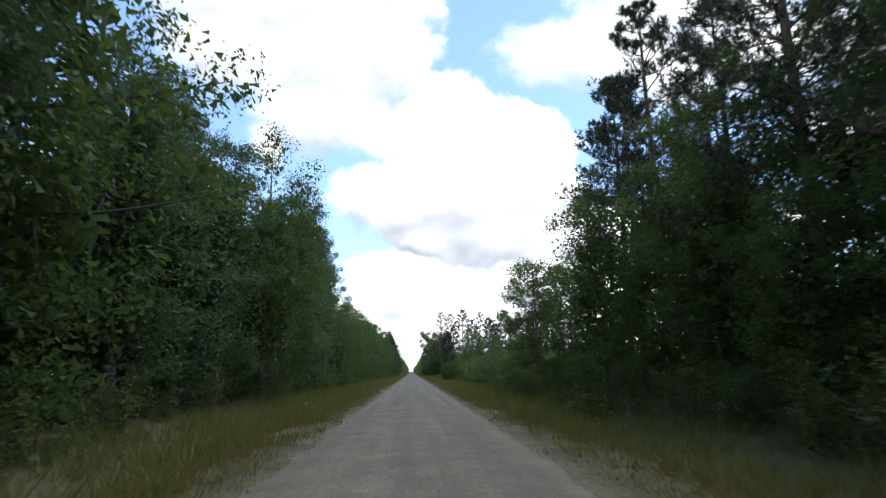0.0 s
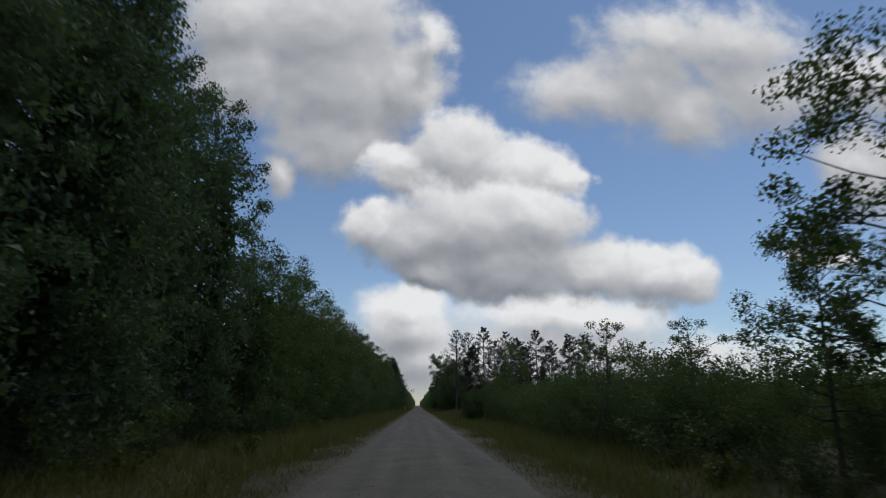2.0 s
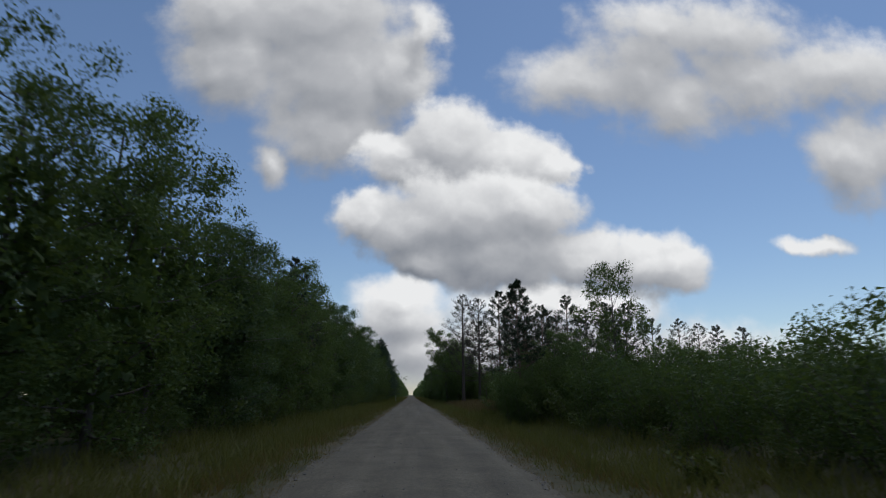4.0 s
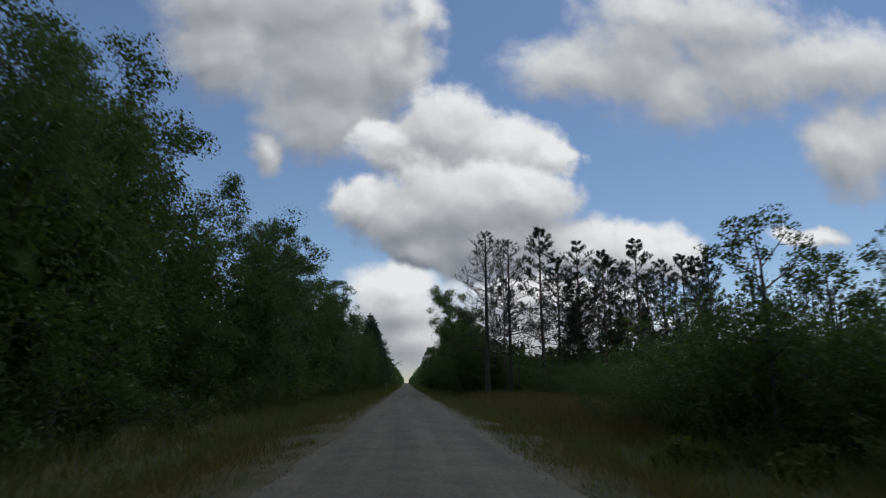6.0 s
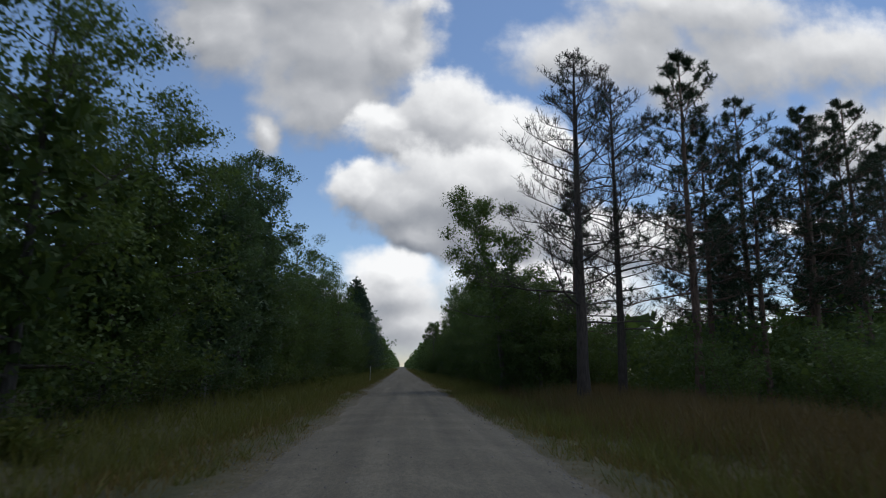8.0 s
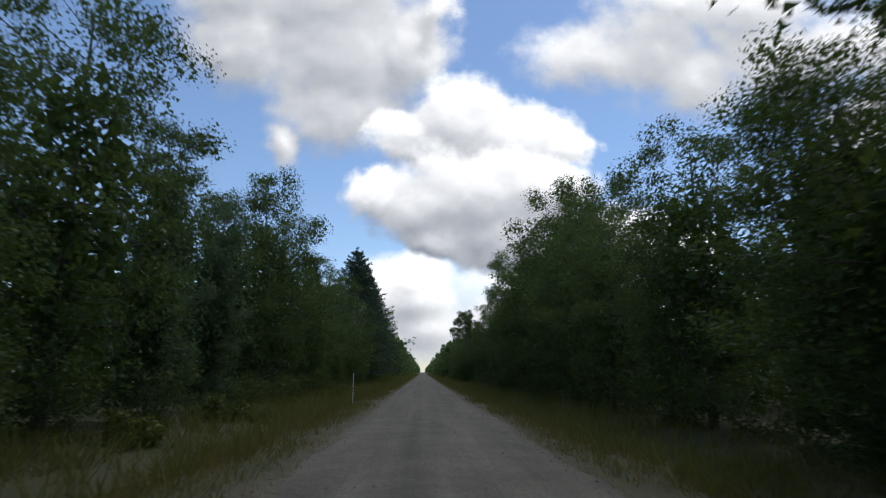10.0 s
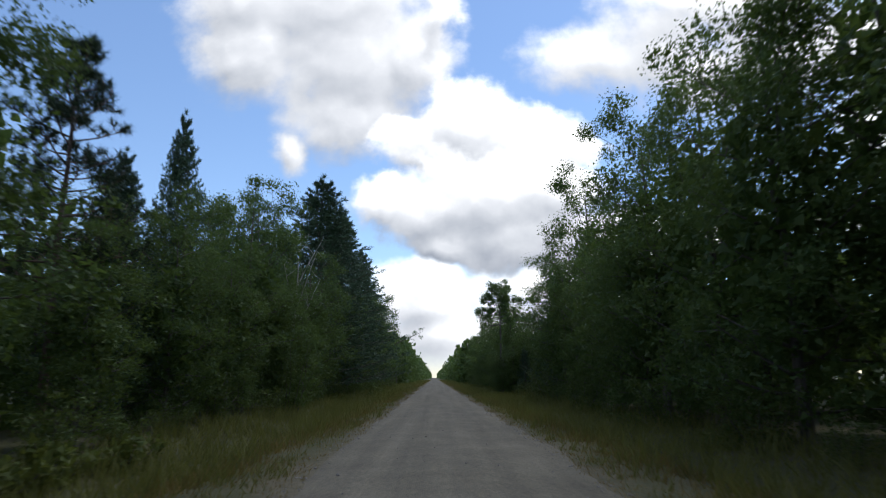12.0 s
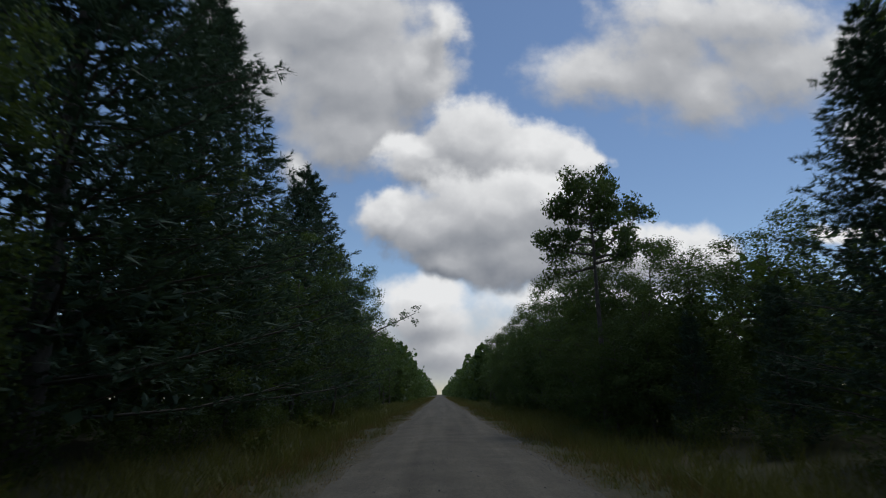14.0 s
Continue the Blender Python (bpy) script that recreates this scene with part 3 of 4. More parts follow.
def grass(name, mat, label, count, y0, y1, a0, a1, tall, clump, sides=(-1, 1), skew=1.0):
    """Blades in tufts on both verges, between a0 and a1 metres from the road's middle."""
    y = rng.uniform(y0, y1, count)
    side = rng.choice(sides, count)
    a = a0 + (a1 - a0) * rng.uniform(0, 1, count) ** skew
    a += 0.45 * np.array([noise.noise(Vector((q * 0.16, 9.0 * r, 1.0))) + 0.5 * noise.noise(Vector((q * 0.7, 9.0 * r, 3.0))) for q, r in zip(y, side)]) * np.clip(1.6 - (a - a0) / 2, 0, 1)
    x = 0.15 + side * a
    keep = np.array([noise.noise(Vector((p * 0.5, q * 0.35, 4.0))) for p, q in zip(x, y)]) > rng.uniform(-0.7, 0.35, count)
    x, y, a = x[keep], y[keep], a[keep]
    n = len(x)
    z = np.interp(np.abs(x - 0.15), [0, 2.0, 2.6, 3.6, 5.0, 6.4, 8.0, 14], [-0.06, -0.05, -0.03, -0.13, -0.36, -0.18, -0.02, 0.05]) - 0.05
    root = np.repeat(np.stack([x, y, z], 1), clump, 0) + rng.normal(size=(n * clump, 3)) * [0.07, 0.07, 0]
    scale = np.repeat(np.clip((a - a0) / 1.4, 0.4, 1.0), clump)[:, None]
    length = tall * scale * rng.uniform(0.5, 1.25, (n * clump, 1))
    d = unit(rng.normal(size=(n * clump, 3)) * [0.4, 0.4, 0.05] + [0, 0, 1])
    w = unit(np.cross(d, rng.normal(size=(n * clump, 3)))) * (0.008 + 0.012 * length)
    tip = root + d * length + rng.normal(size=(n * clump, 3)) * length * [0.2, 0.2, 0.05]
    g = Geo()
    g.quads(np.stack([root - w, root + w, tip], 1).reshape(-1, 3), 3)
    ob = new(name, g.mesh(name, mat))
    tagged(ob, label, "grass", kind="stuff")


grass("verge_grass", GRASS_GREEN, "uncut green grass on the road verges", 52000, -4, 275, 2.4, 7.6, 0.62, 5)
grass("dry_grass", GRASS_DRY, "short yellow-brown dry grass along the shoulders", 78000, -4, 275, 2.1, 4.4, 0.26, 4, skew=1.3)

grass("verge_grass", GRASS_GREEN, "uncut green grass on the far road verges", 16000, 275, 520, 2.4, 7.6, 0.66, 4)
grass("dry_grass", GRASS_DRY, "dry yellow grass along the far shoulders", 16000, 275, 520, 1.95, 4.4, 0.36, 4)
grass("tall_grass", GRASS_TAN, "tall tan seed-headed grass beside the pine stand", 9000, 112, 166, 4.2, 12.0, 0.85, 5, (1, 1))

# ---- the forest ----
FULL = [broadleaf_tree(12, 4.3, 0.04, 28, 155, 0.09, LEAF_OAK, BARK_GREY, "dense dark green oak at the forest edge", low=0.13, filler=12, core=1100, full=1.0, flat=0.6, dome=0.86) for _ in range(3)]
POPLAR = [broadleaf_tree(15, 3.6, 0.05, 34, 125, 0.094, LEAF_ASPEN, BARK_ASPEN, "tall aspen with grey-green leaves at the forest edge", name="aspen_tree", low=0.14, filler=11, core=1300, full=0.9, flat=0.85, dome=0.93) for _ in range(3)]
AIRY = [broadleaf_tree(6, 2.2, 0.3, 13, 90, 0.08, LEAF_OAK, BARK_GREY, "thin young oak with gaps in its crown", airy=0.35, name="sapling", group="young trees", category="sapling", filler=2, full=0.8) for _ in range(2)]
FAR = [broadleaf_tree(13, 4.4, 0.03, 15, 22, 0.26, LEAF_OAK, BARK_GREY, "leafy tree deep in the forest", sub=1, full=1.25, low=0.35, filler=7, core=300) for _ in range(2)]
UMBRELLA = [broadleaf_tree(10, 2.9, 0.6, 22, 110, 0.11, LEAF_OAK, BARK_GREY, "flat-topped oak standing above the lower thicket", low=0.5, full=0.9, filler=12, core=40, flat=0.45)]
LEANING = [broadleaf_tree(12, 3.5, 0.30, 30, 150, 0.095, LEAF_OAK, BARK_GREY, "lobed dark oak leaning out to the road", lean=(-2.0, 0.0), filler=16, full=1.15, core=220, flat=0.6, dome=0.86)]
PINES = [red_pine(17, 0.27, 52, "tall red pine with a bare lower trunk", reach=0.22, needle=0.27, count=14, width=0.018, tufts=24) for _ in range(3)]
THIN_PINES = [red_pine(17, 0.34, 50, "thinly needled red pine with dead lower branches", dead=0.3, reach=0.22, needle=0.25, count=13, width=0.015, tufts=22) for _ in range(2)]
DEAD_PINES = [red_pine(17, 0.2, 74, "dying pine with fine grey branches and few needles", dead=0.95, name="dead_pine", reach=0.26, needle=0.26, stout=st, tufts=16, split=True, crowd=0.75, arch=0.12) for st in (0.0165, 0.0135)]
OAKS = [broadleaf_tree(9, 3.5, 0.2, 26, 100, 0.11, LEAF_OAK, BARK_GREY, "open-crowned oak with sky between its limbs", filler=10, low=0.3, full=0.95, flat=0.7, dome=0.87) for _ in range(2)]
SINGLE = [red_pine(8, 0.36, 60, "young red pine standing alone above the scrub", reach=0.165, needle=0.175, count=44, width=0.0065, tufts=11, stout=0.011, split=True, cone=0.62)]
WHITE = [white_pine(16, "full white pine with level tiers of soft needles", reach=0.29, core=2200) for _ in range(2)]
YOUNG = [white_pine(7, "young bushy conifer at the forest edge", reach=0.26, base=0.03, tiers=12, density=8, core=300, sprays=26) for _ in range(2)]
BUSH = [leafy_bush(2.4, 1.5, 8, 48, 0.08, LEAF_BUSH, "green leafy bush at the edge of the verge") for _ in range(3)]
THICKET = [leafy_bush(4.0, 2.1, 11, 80, 0.085, LEAF_OAK, "tall dark green thicket of leafy shoots") for _ in range(2)]
FERNS = [leafy_bush(0.8, 0.8, 7, 9, 0.13, FERN, "yellow-green bracken clump on the verge", name="bracken") for _ in range(2)]
HEIGHTS = {}
GROWTH = ((FULL, 1.23), (POPLAR, 0.92), (AIRY, 0.74), (FAR, 0.94), (YOUNG, 0.6), (BUSH, 0.85), (PINES, 1.0), (THIN_PINES, 1.0), (DEAD_PINES, 1.0), (WHITE, 1.0), (THICKET, 1.0), (FERNS, 1.0), (UMBRELLA, 1.0), (LEANING, 1.0), (SINGLE, 1.0), (OAKS, 0.96))
for kinds, grown in GROWTH:
    for o in kinds:
        HEIGHTS[o.name] = max(v.co.z for c in o.children for v in c.data.vertices) / grown
placed = set()
plan = random.Random(11)


def plant(kinds, x, y, h, wide=1.0, turn=None):
    """Stands one of the kinds at x, y with the height h. The first of each pattern is the pattern itself."""
    ob = kinds[plan.randrange(len(kinds))]
    s = h / HEIGHTS[ob.name]
    turn = plan.uniform(0, 360) if turn is None else turn
    m = pose(x, y, ground_height(x), 0, 0, turn) @ Matrix.Diagonal((s * wide, s * wide, s, 1))
    if ob.name in placed:
        ob = copy_thing(ob, m)
        ob.matrix_basis = m
        return ob
    placed.add(ob.name)
    ob.matrix_basis = m
    return ob


def jitter(a):
    return plan.uniform(-a, a)


# left edge: from, to, height, kinds
LEFT_EDGE = [(-14, 16, 15.5, POPLAR + FULL), (35, 57, 15.2, POPLAR), (57, 90, 8.3, FULL), (90, 97, 7.4, FULL), (96, 112, 8.2, FULL),
             (111, 117, 9.0, FULL), (116, 123, 8.8, FULL), (140, 147, 8.9, FULL), (158, 164, 6.8, FULL), (164, 172, 7.2, FULL), (172, 186, 9.4, FULL + POPLAR), (186, 198, 9.8, FULL), (198, 204, 7.6, FULL),
             (204, 212, 5.5, FULL), (212, 217, 6.0, FULL), (226, 233, 7.8, FULL), (240, 258, 8.4, FULL), (262, 300, 12.0, FULL + POPLAR), (300, 470, 13.0, FAR)]
RIGHT_EDGE = [(-14, 15, 5.6, FULL), (15, 29, 8.4, FULL), (170, 190, 7.9, FULL), (189, 193, 9.6, FULL), (192, 202, 11.8, FULL), (203, 213, 9.6, FULL), (213, 228, 7.4, FULL),
              (250, 300, 7.4, FULL), (300, 470, 11.0, FAR)]
for side, edge in ((-1, LEFT_EDGE), (1, RIGHT_EDGE)):
    for y0, y1, h, kinds in edge:
        y = y0 + 1.5
        while y < y1:
            plant(kinds, side * ((8.0 if y0 > 60 or side < 0 else 8.9) + (0.9 if h > 9.7 and y0 > 180 else 1.7 if y0 in (111, 116) else 0.5 if y0 == 35 else 0.7 if y0 == -14 and side < 0 else 0.0) + jitter(0.5)), y + jitter(0.6), h * plan.uniform(0.86, 1.05), 0.92 if h > 9 else 1.0)
            y += plan.uniform(3.9, 4.6) if y0 < 300 else 8.5
# single trees of the left edge that stand out
for kinds, x, y, h, wide in ((FULL[1:2], -11.6, 116.0, 9.6, 1.0), (FULL[2:], -11.2, 110.0, 9.0, 1.0), (POPLAR[:1], -9.0, 18.5, 14.0, 1.0), (POPLAR[1:2], -8.8, 22.5, 13.6, 1.0), (POPLAR[2:], -8.5, 26.5, 13.4, 1.0), (POPLAR[:1], -11.5, 23.0, 14.5, 1.0), (POPLAR[1:2], -11.8, 29.0, 14.5, 1.0), (FULL[:1], -7.6, 31.0, 11.8, 0.9), (POPLAR[2:], -8.5, 136.5, 13.4, 1.05), (POPLAR[:1], -8.8, 131.5, 12.4, 0.95), (FULL[:1], -8.0, 127.0, 9.0, 1.05), (POPLAR[2:], -8.3, 41.0, 15.4, 1.0), (POPLAR[:1], -8.2, 46.0, 14.8, 1.0), (POPLAR[1:2], -7.4, 88.5, 9.6, 1.25), (POPLAR[1:2], -7.4, 151.5, 10.6, 1.15), (POPLAR[2:], -7.6, 157.0, 13.0, 1.15),
                             (FULL[1:2], -8.2, 147.5, 7.8, 1.2), (POPLAR[:1], -9.2, 222.0, 12.6, 1.0), (POPLAR[1:2], -12.2, 224.0, 13.2, 1.1), (FULL[2:], -8.8, 219.0, 9.0, 1.0), (POPLAR[2:], -10.6, 231.5, 13.0, 1.0)):
    plant(kinds, x, y, h, wide)
# open oaks of the right edge
for x, y, h, wide in ((7.9, 37.0, 9.0, 1.0), (8.6, 41.0, 8.8, 1.0), (9.4, 33.5, 8.4, 0.9), (10.5, 38.5, 9.4, 1.0), (9.2, 45.0, 6.0, 0.85), (9.5, 91.3, 8.2, 0.75)):
    plant(OAKS, x, y, h, wide)

# second row behind, taller or as tall
for side, y0, y1, h in ((-1, -14, 60, 13), (-1, 60, 110, 7.6), (-1, 110, 160, 9.2), (-1, 160, 186, 7.6), (-1, 186, 236, 9.0), (-1, 236, 250, 7.6), (-1, 250, 340, 12), (1, 172, 188, 7.8), (1, 188, 213, 10.5), (1, 213, 250, 7.8), (1, 250, 340, 8.5)):
    y = y0
    while y < y1:
        plant(FAR, side * (13.0 + jitter(1.3)), y, h * plan.uniform(0.75, 1.0))
        y += plan.uniform(5.6, 7.2)

for x, y, h in ((10.6, 9.5, 8.6), (11.4, 14.0, 9.0), (11.5, 5.0, 8.4), (10.8, 18.5, 8.0), (12.5, 11.0, 9.6)):
    plant(FULL, x, y, h, 0.85)

# right side, at the start: tall pines behind the leafy edge
for x, y, h in ((10.9, 27.5, 16.5), (12.6, 21.5, 17.5), (10.7, 14.5, 17), (13.6, 13, 17), (10.8, 7.5, 17), (11.6, 31, 18), (10.6, 24, 18.5), (13, 18, 19), (12, 10, 18), (11, 3, 18), (15, 27, 18), (16, 14, 18), (14, 5, 18), (17, 33, 14)):
    plant(PINES, x, y, h)

# low scrub on the right, open to the sky
for _ in range(46):
    y = plan.uniform(48, 150)
    x = plan.uniform(7.2 if y < 120 else 11.0, 26)
    plant(THICKET + YOUNG[:1], x, y, plan.uniform(2.0, 3.2) + 0.04 * (x - 7), 1.15)
for y0, y1, x0, x1, h0, h1, step in ((27, 50, 8.6, 12.5, 2.0, 3.0, 0.9), (50, 117, 7.9, 9.2, 2.7, 3.5, 1.7), (50, 117, 10.0, 13.0, 3.0, 3.9, 2.0), (116, 152, 12.2, 15.0, 2.5, 3.2, 1.9)):
    y = y0
    while y < y1:
        plant(THICKET, plan.uniform(x0, x1), y, plan.uniform(h0, h1), 1.05)
        y += step * plan.uniform(0.75, 1.25)
for x, y, h in ((7.6, 56, 6.8), (8.4, 60, 6.0), (11.5, 63, 6.4), (9.2, 51.5, 6.0), (9.5, 66, 3.8), (11, 53, 3.6), (9.8, 93, 6.0), (10.5, 88, 5.0), (9.3, 97, 4.6), (8.8, 101, 4.6), (7.7, 108.4, 7.2), (9.5, 106.5, 6.2), (10.4, 110, 6.4), (12, 75, 4.2), (10, 84, 4.0)):
    plant(AIRY, x, y, h)
for _ in range(16):
    plant(THICKET, plan.uniform(7.8, 14), plan.uniform(93, 112), plan.uniform(3.0, 3.9), 1.1)
for x, y, h in ((8.4, 98.5, 4.1), (9.6, 100.0, 4.5), (9.4, 96.5, 3.7)):
    plant(FULL, x, y, h, 1.2)
plant(SINGLE, 6.05, 97.3, 8.1)
for x, y, h in ((5.5, 96.3, 2.9), (6.0, 96.9, 3.2), (5.9, 95.2, 2.6), (6.4, 98.6, 3.0)):
    plant(THICKET, x, y, h, 0.8)
for x, y, h in ((6.0, 95.6, 2.6), (6.9, 97.7, 2.9), (7.6, 96.4, 2.8), (7.1, 99.5, 2.9), (8.2, 94.6, 2.6)):
    plant(FULL, x, y, h, 1.15)
for x, y in ((13, 62), (15.5, 60), (18, 63), (12.5, 69), (21, 66), (22, 116), (28, 122), (33, 130), (40, 128), (18, 95), (24, 88), (30, 100), (16, 72), (26, 74), (34, 84)):
    plant(YOUNG, x, y, plan.uniform(4.2, 5.4))

# pine stand on the right
plant(DEAD_PINES[:1], 7.9, 154.1, 16.7)
plant(DEAD_PINES[1:], 10.6, 156.8, 16.6)
plant(PINES[:1], 13.6, 155.2, 17.5)
plant(THIN_PINES[1:], 18.5, 158.8, 17.1)
for x, y, h in ((16.2, 158.5, 15.0), (17.6, 156.2, 13.0), (20.6, 156.4, 15.5), (23.2, 157.0, 14.0), (25.4, 159.3, 17.6), (21.9, 158.6, 15.0), (29, 161, 15.5), (32.5, 160, 15.8), (34.8, 168, 17.8), (38.5, 168.5, 17.8), (41.7, 164.7, 14.5), (46, 164, 14.4), (51, 167, 14), (30, 168, 15), (39, 171, 15), (12.1, 169.5, 14.5), (23, 173, 15), (26, 175, 15), (56, 170, 14), (62, 172, 14)):
    plant(PINES + THIN_PINES[:1], x, y, h)
for x, y, h in ((12, 160, 6), (16, 161, 6), (10, 166, 9), (22, 158, 6)):
    plant(AIRY, x, y, h)
for _ in range(54):
    plant(THICKET + YOUNG[:1], plan.uniform(11, 60), plan.uniform(154, 176), plan.uniform(3.6, 5.4), 1.1)
for x, y, h in ((18.4, 161, 11), (23.5, 160, 10), (27.5, 163, 11), (31, 162, 9), (36, 165, 11)):
    plant(WHITE, x, y, h, 0.8)

# leafy tree that reaches over the road's edge, with a thicket under it
plant(LEANING, 6.0, 164.0, 12.8, 1.0, 0.0)
for x, y, h in ((7.5, 160.5, 5.4), (6.9, 163, 5.0), (8.2, 166, 6.0), (7.0, 168, 5.5), (8.5, 171, 6.5), (9.6, 162, 5.4)):
    plant(FULL[1:], x, y, h, 1.25)

# white pines and other single trees
plant(WHITE[:1], -8.8, 236.8, 17.8, 1.45)
plant(WHITE[1:], -8.6, 243.5, 17.2, 1.25)
plant(WHITE[:1], -8.6, 261.0, 16.9, 1.3)
plant(WHITE[1:], -9.5, 228.0, 10.6, 1.1)
tagged(plant(SINGLE, -9.1, 205.4, 10.2), "red pine with round needle tufts above the forest edge")
plant(WHITE[1:], -9.9, 213.5, 12.2, 0.62)
plant(WHITE[:1], -9.8, 209.2, 8.8, 1.0)
plant(PINES[:1], -7.6, 101.9, 10.2)
plant(WHITE[1:], 9.3, 234.9, 10.0, 1.12)
plant(YOUNG, 8.6, 238.5, 7.2)
plant(YOUNG, 7.6, 241.5, 6.6)
plant(FULL[2:], 10.7, 230.2, 13.2, 0.75)
plant(FULL[2:], 8.8, 229.0, 9.0, 1.0)
plant(FULL[1:2], -9.4, 213.0, 6.9, 0.9)
plant(FULL[:1], 10.6, 203.5, 11.4, 1.0)
plant(FULL[1:2], 11.4, 198.5, 11.6, 1.0)
plant(FULL[:1], 10.7, 217.5, 8.4, 1.0)
plant(FULL[2:], 11.8, 212.5, 8.8, 1.0)
plant(UMBRELLA, 6.1, 246.0, 10.7, 0.9)
for x, y, h in ((8.8, 244, 5.7), (9.2, 249, 6.2), (9.8, 240.5, 5.6), (7.8, 250.0, 4.6), (8.8, 253, 6.0), (6.9, 243.4, 4.0), (6.2, 247.5, 3.8), (6.1, 244.6, 3.2)):
    plant(FULL, x, y, h, 1.2)

# thicket along the foot of both edges
for side, y0, y1, step in ((-1, 2, 60, 5.0), (-1, 60, 300, 3.6), (1, -6, 48, 3.2), (1, 48, 118, 3.6), (1, 158, 300, 3.6)):
    y = y0
    while y < y1:
        plant(BUSH, side * (7.3 + jitter(0.5)), y, plan.uniform(1.0, 2.4), 1.1)
        y += step * plan.uniform(0.7, 1.3)
for _ in range(46):
    side = plan.choice((-1, 1))
    y = plan.uniform(2, 300)
    if side > 0 and 110 < y < 160:
        continue
    plant(FERNS, 0.15 + side * plan.uniform(5.4, 6.7), y, plan.uniform(0.5, 0.95))


def deep_woods():
    """The inside of the forest behind the edge trees, and the far woods out to the horizon."""
    g = Geo()
    for side, y0, y1, x0, x1, h, n, size in ((-1, -40, 58, 11.0, 20, 12.5, 24000, 0.6), (-1, 58, 330, 11.2, 18, 8.8, 42000, 0.55), (1, -40, 46, 13, 32, 8, 14000, 0.6), (1, 48, 114, 14, 40, 4.0, 60000, 0.24), (1, 114, 150, 14, 46, 3.4, 16000, 0.32),
                                             (1, 153, 178, 12, 50, 4.6, 60000, 0.22), (1, 160, 190, 20, 90, 7.0, 8500, 0.9), (1, 178, 330, 11.5, 20, 7.2, 22000, 0.55)):
        p = np.column_stack([side * rng.uniform(x0, x1, n), rng.uniform(y0, y1, n), rng.uniform(0.02, 1, n) * h])
        p[:, 2] *= 0.75 + 0.55 * np.array([noise.noise(Vector((a * 0.25, b * 0.25, 2.0))) for a, b in p[:, :2]])
        if size < 0.5:
            leaflets(g, p, size)
        else:
            leaves(g, p, size, 0.8)
    # roof of leaves over the forest away from the road
    for side, y0, y1, x0, x1, h, n in ((-1, -60, 330, 17, 80, 8.0, 19000), (1, -60, 46, 26, 80, 8.0, 4500), (1, 178, 330, 19, 80, 7.0, 7500), (1, 46, 153, 38, 90, 3.0, 5000)):
        p = np.column_stack([side * rng.uniform(x0, x1, n), rng.uniform(y0, y1, n), rng.uniform(0.55, 1, n) * h])
        p[:, 2] *= 0.78 + 0.6 * np.array([noise.noise(Vector((a * 0.22, b * 0.22, 5.0))) for a, b in p[:, :2]])
        leaves(g, p, 1.7, 0.85)
    for side, h in ((-1, 13.5), (1, 11.5)):
        n = 20000
        y = 330 + rng.uniform(0, 1, n) ** 1.8 * 1500
        x = side * (6.6 + np.abs(rng.normal(size=n)) * 5.0)
        p = np.column_stack([x, y, rng.uniform(0, 1, n) * h])
        p[:, 2] *= 0.72 + 0.5 * np.array([noise.noise(Vector((a * 0.2, b * 0.16, 2.0))) for a, b in p[:, :2]])
        leaves(g, p, 1.3, 0.8)
    ob = new("far_woods", g.mesh("far_woods", LEAF_OAK))
    tagged(ob, "dark green depth of the forest behind the road's edge", "woods", kind="stuff")


deep_woods()


def marker_post(x, y):
    top = thing("marker_post", "thin white roadside marker post with dark bands in tall grass", "marker post")
    g = Geo()
    tube(g, [(0, 0, -0.3), (0, 0, 0.62)], (0.021, 0.021), 8)
    tube(g, [(0, 0, 0.62), (0, 0, 1.40), (0, 0, 1.42)], (0.021, 0.021, 0.012), 8)
    part("post", g, POST_WHITE, top)
    for z in (0.60, 0.72):
        g = Geo()
        tube(g, [(0, 0, z), (0, 0, z + 0.05)], (0.0235, 0.0235), 8)
        part("band", g, POST_DARK, top, "dark band")
    top.matrix_basis = pose(x, y, ground_height(x))


marker_post(-3.0, 186.4)


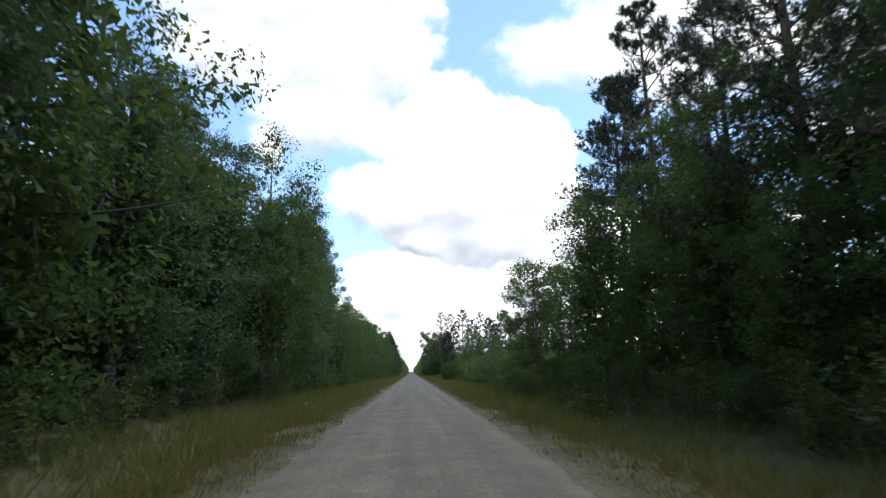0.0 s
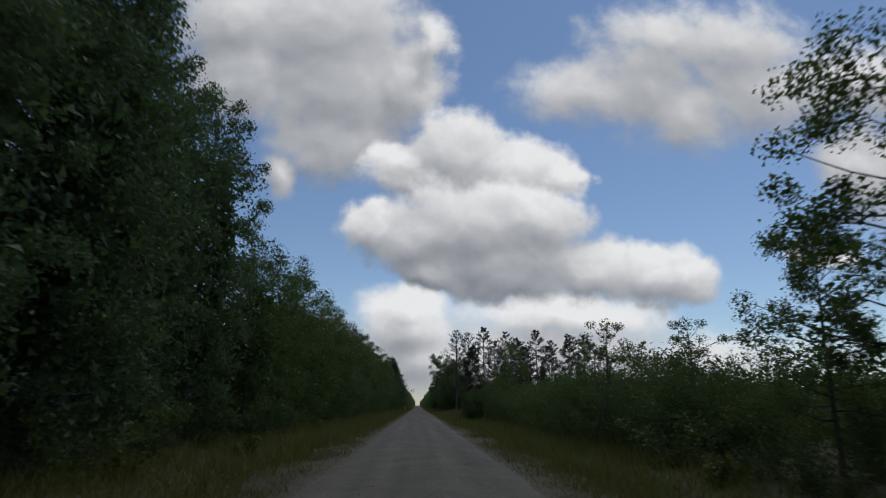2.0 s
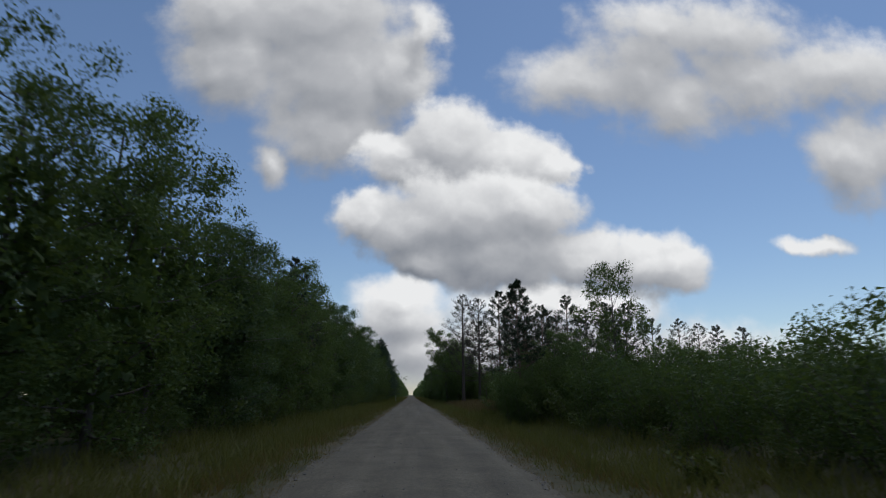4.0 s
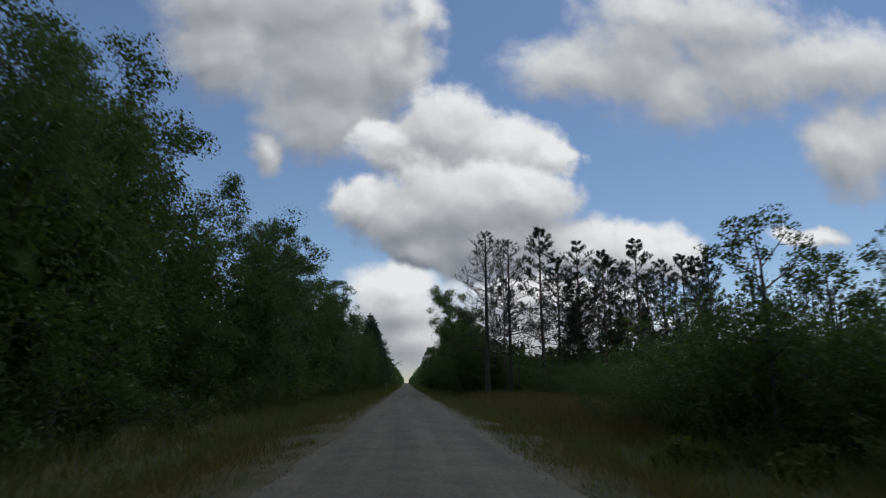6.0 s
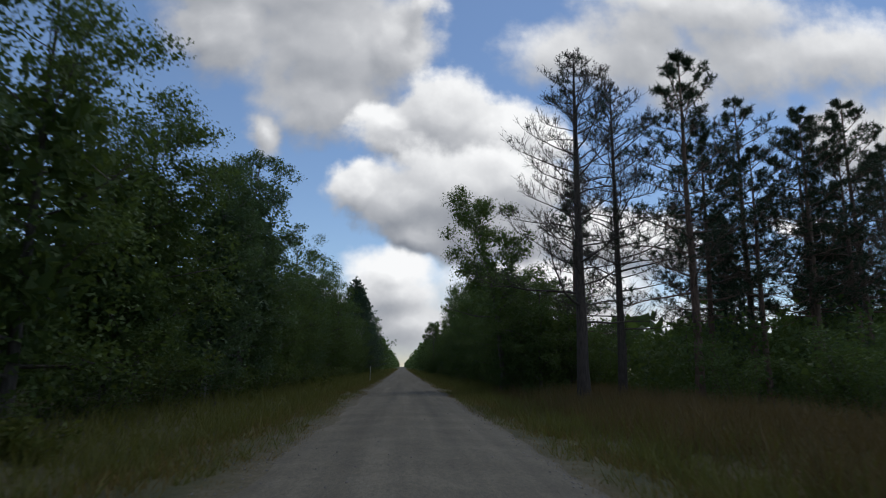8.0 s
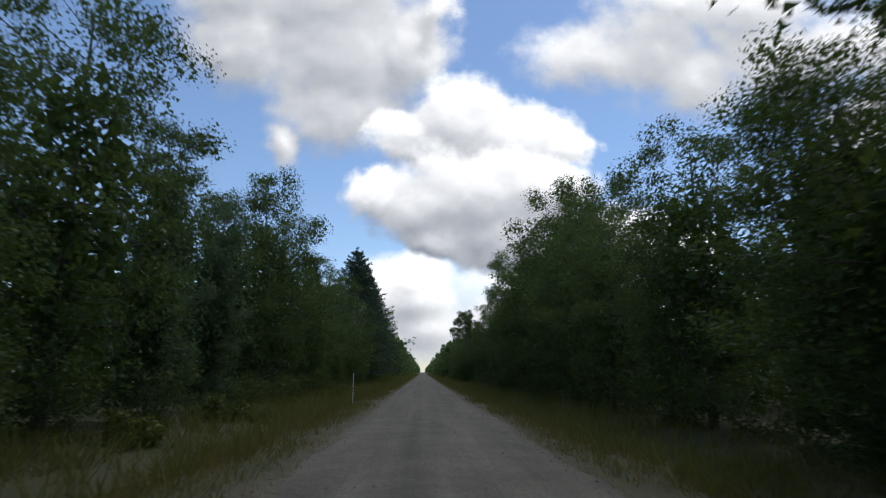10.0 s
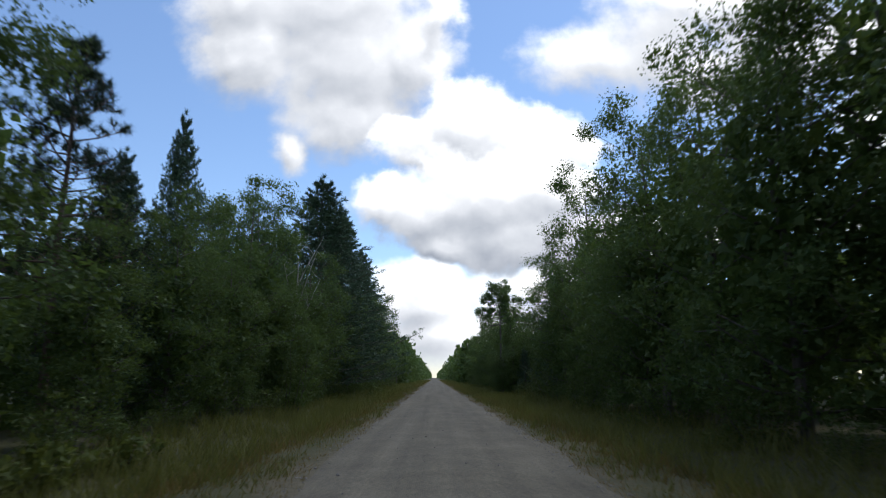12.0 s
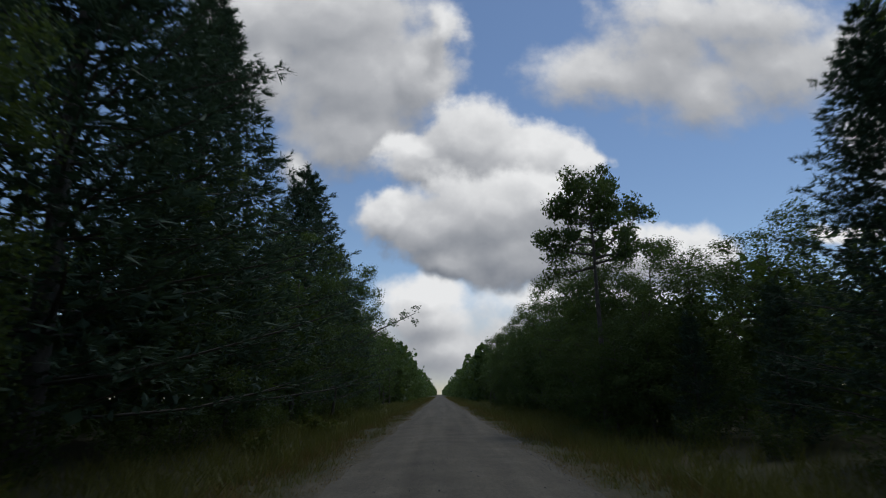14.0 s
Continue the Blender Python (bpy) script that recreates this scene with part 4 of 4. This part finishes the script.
def leaning_birch(x, y):
    """A thin birch bent out over the road, with a plume of leaves at its tip."""
    top = thing("leaning_tree", "thin tree bent out over the road with a leafy tip", "tree", "roadside trees")
    wood, crown = Geo(), Geo()
    pts = np.array([(0, 0, -0.2), (0.4, 0, 2.4), (1.2, 0.1, 4.4), (2.6, 0.2, 5.6), (4.2, 0.1, 6.3), (5.6, 0, 6.9)])
    tube(wood, pts, np.linspace(0.10, 0.02, 6), 6)
    for a in np.linspace(0.45, 1.0, 12):
        k = a * 5
        c = pts[int(min(k, 4))] + (pts[int(min(k, 4)) + 1] - pts[int(min(k, 4))]) * (k - int(min(k, 4)))
        tip = c + rng.normal(size=3) * [0.35, 0.4, 0.3]
        tube(wood, [c, (c + tip) / 2 + [0, 0, 0.05], tip], (0.015, 0.01, 0.006), 3)
        clump(crown, tip, 0.42, 30, 0.13, 4)
    part("trunk", wood, BARK_GREY, top, smooth=True)
    part("crown", crown, LEAF_ASPEN, top)
    top.matrix_basis = pose(x, y, ground_height(x))


leaning_birch(-7.2, 264.0)


def bare_birch(x, y, h):
    """A small dead birch with pale forked limbs."""
    top = thing("dead_birch", "small dead birch with pale bare forked branches", "tree", "roadside trees")
    wood = Geo()
    trunk = bend((0, 0, -0.2), (0.02, 0, 1), h * 0.66, 5, 0.1, 0.03)
    tube(wood, trunk, np.linspace(0.10, 0.06, 6), 7)
    part("trunk", wood, BARK_BIRCH, top, smooth=True)
    for k in range(6):
        az = k * 1.3 + 0.4
        g = Geo()
        limb = bend(trunk[rng.integers(3, 6)], (math.cos(az) * 0.5, math.sin(az) * 0.5, 1), h * rng.uniform(0.24, 0.36), 4, 0.2, 0.1)
        tube(g, limb, np.linspace(0.045, 0.014, 5), 5)
        branch = part("branch", g, BARK_BIRCH, top, smooth=True)
        for _ in range(6):
            g = Geo()
            tube(g, bend(limb[rng.integers(1, 5)], unit(rng.normal(size=3) * 0.7 + [0, 0, 1]), h * rng.uniform(0.05, 0.11), 2, 0.2, 0.15), (0.014, 0.010, 0.006), 4)
            part("twig", g, BARK_BIRCH, branch, smooth=True)
    top.matrix_basis = pose(x, y, ground_height(x))


bare_birch(-7.5, 222.8, 9.8)
plant(FULL[1:2], -7.4, 220.4, 5.2, 0.85)
plant(FULL[2:], -7.2, 221.8, 4.8, 0.9)
plant(THICKET, -6.8, 219.6, 4.2, 1.0)
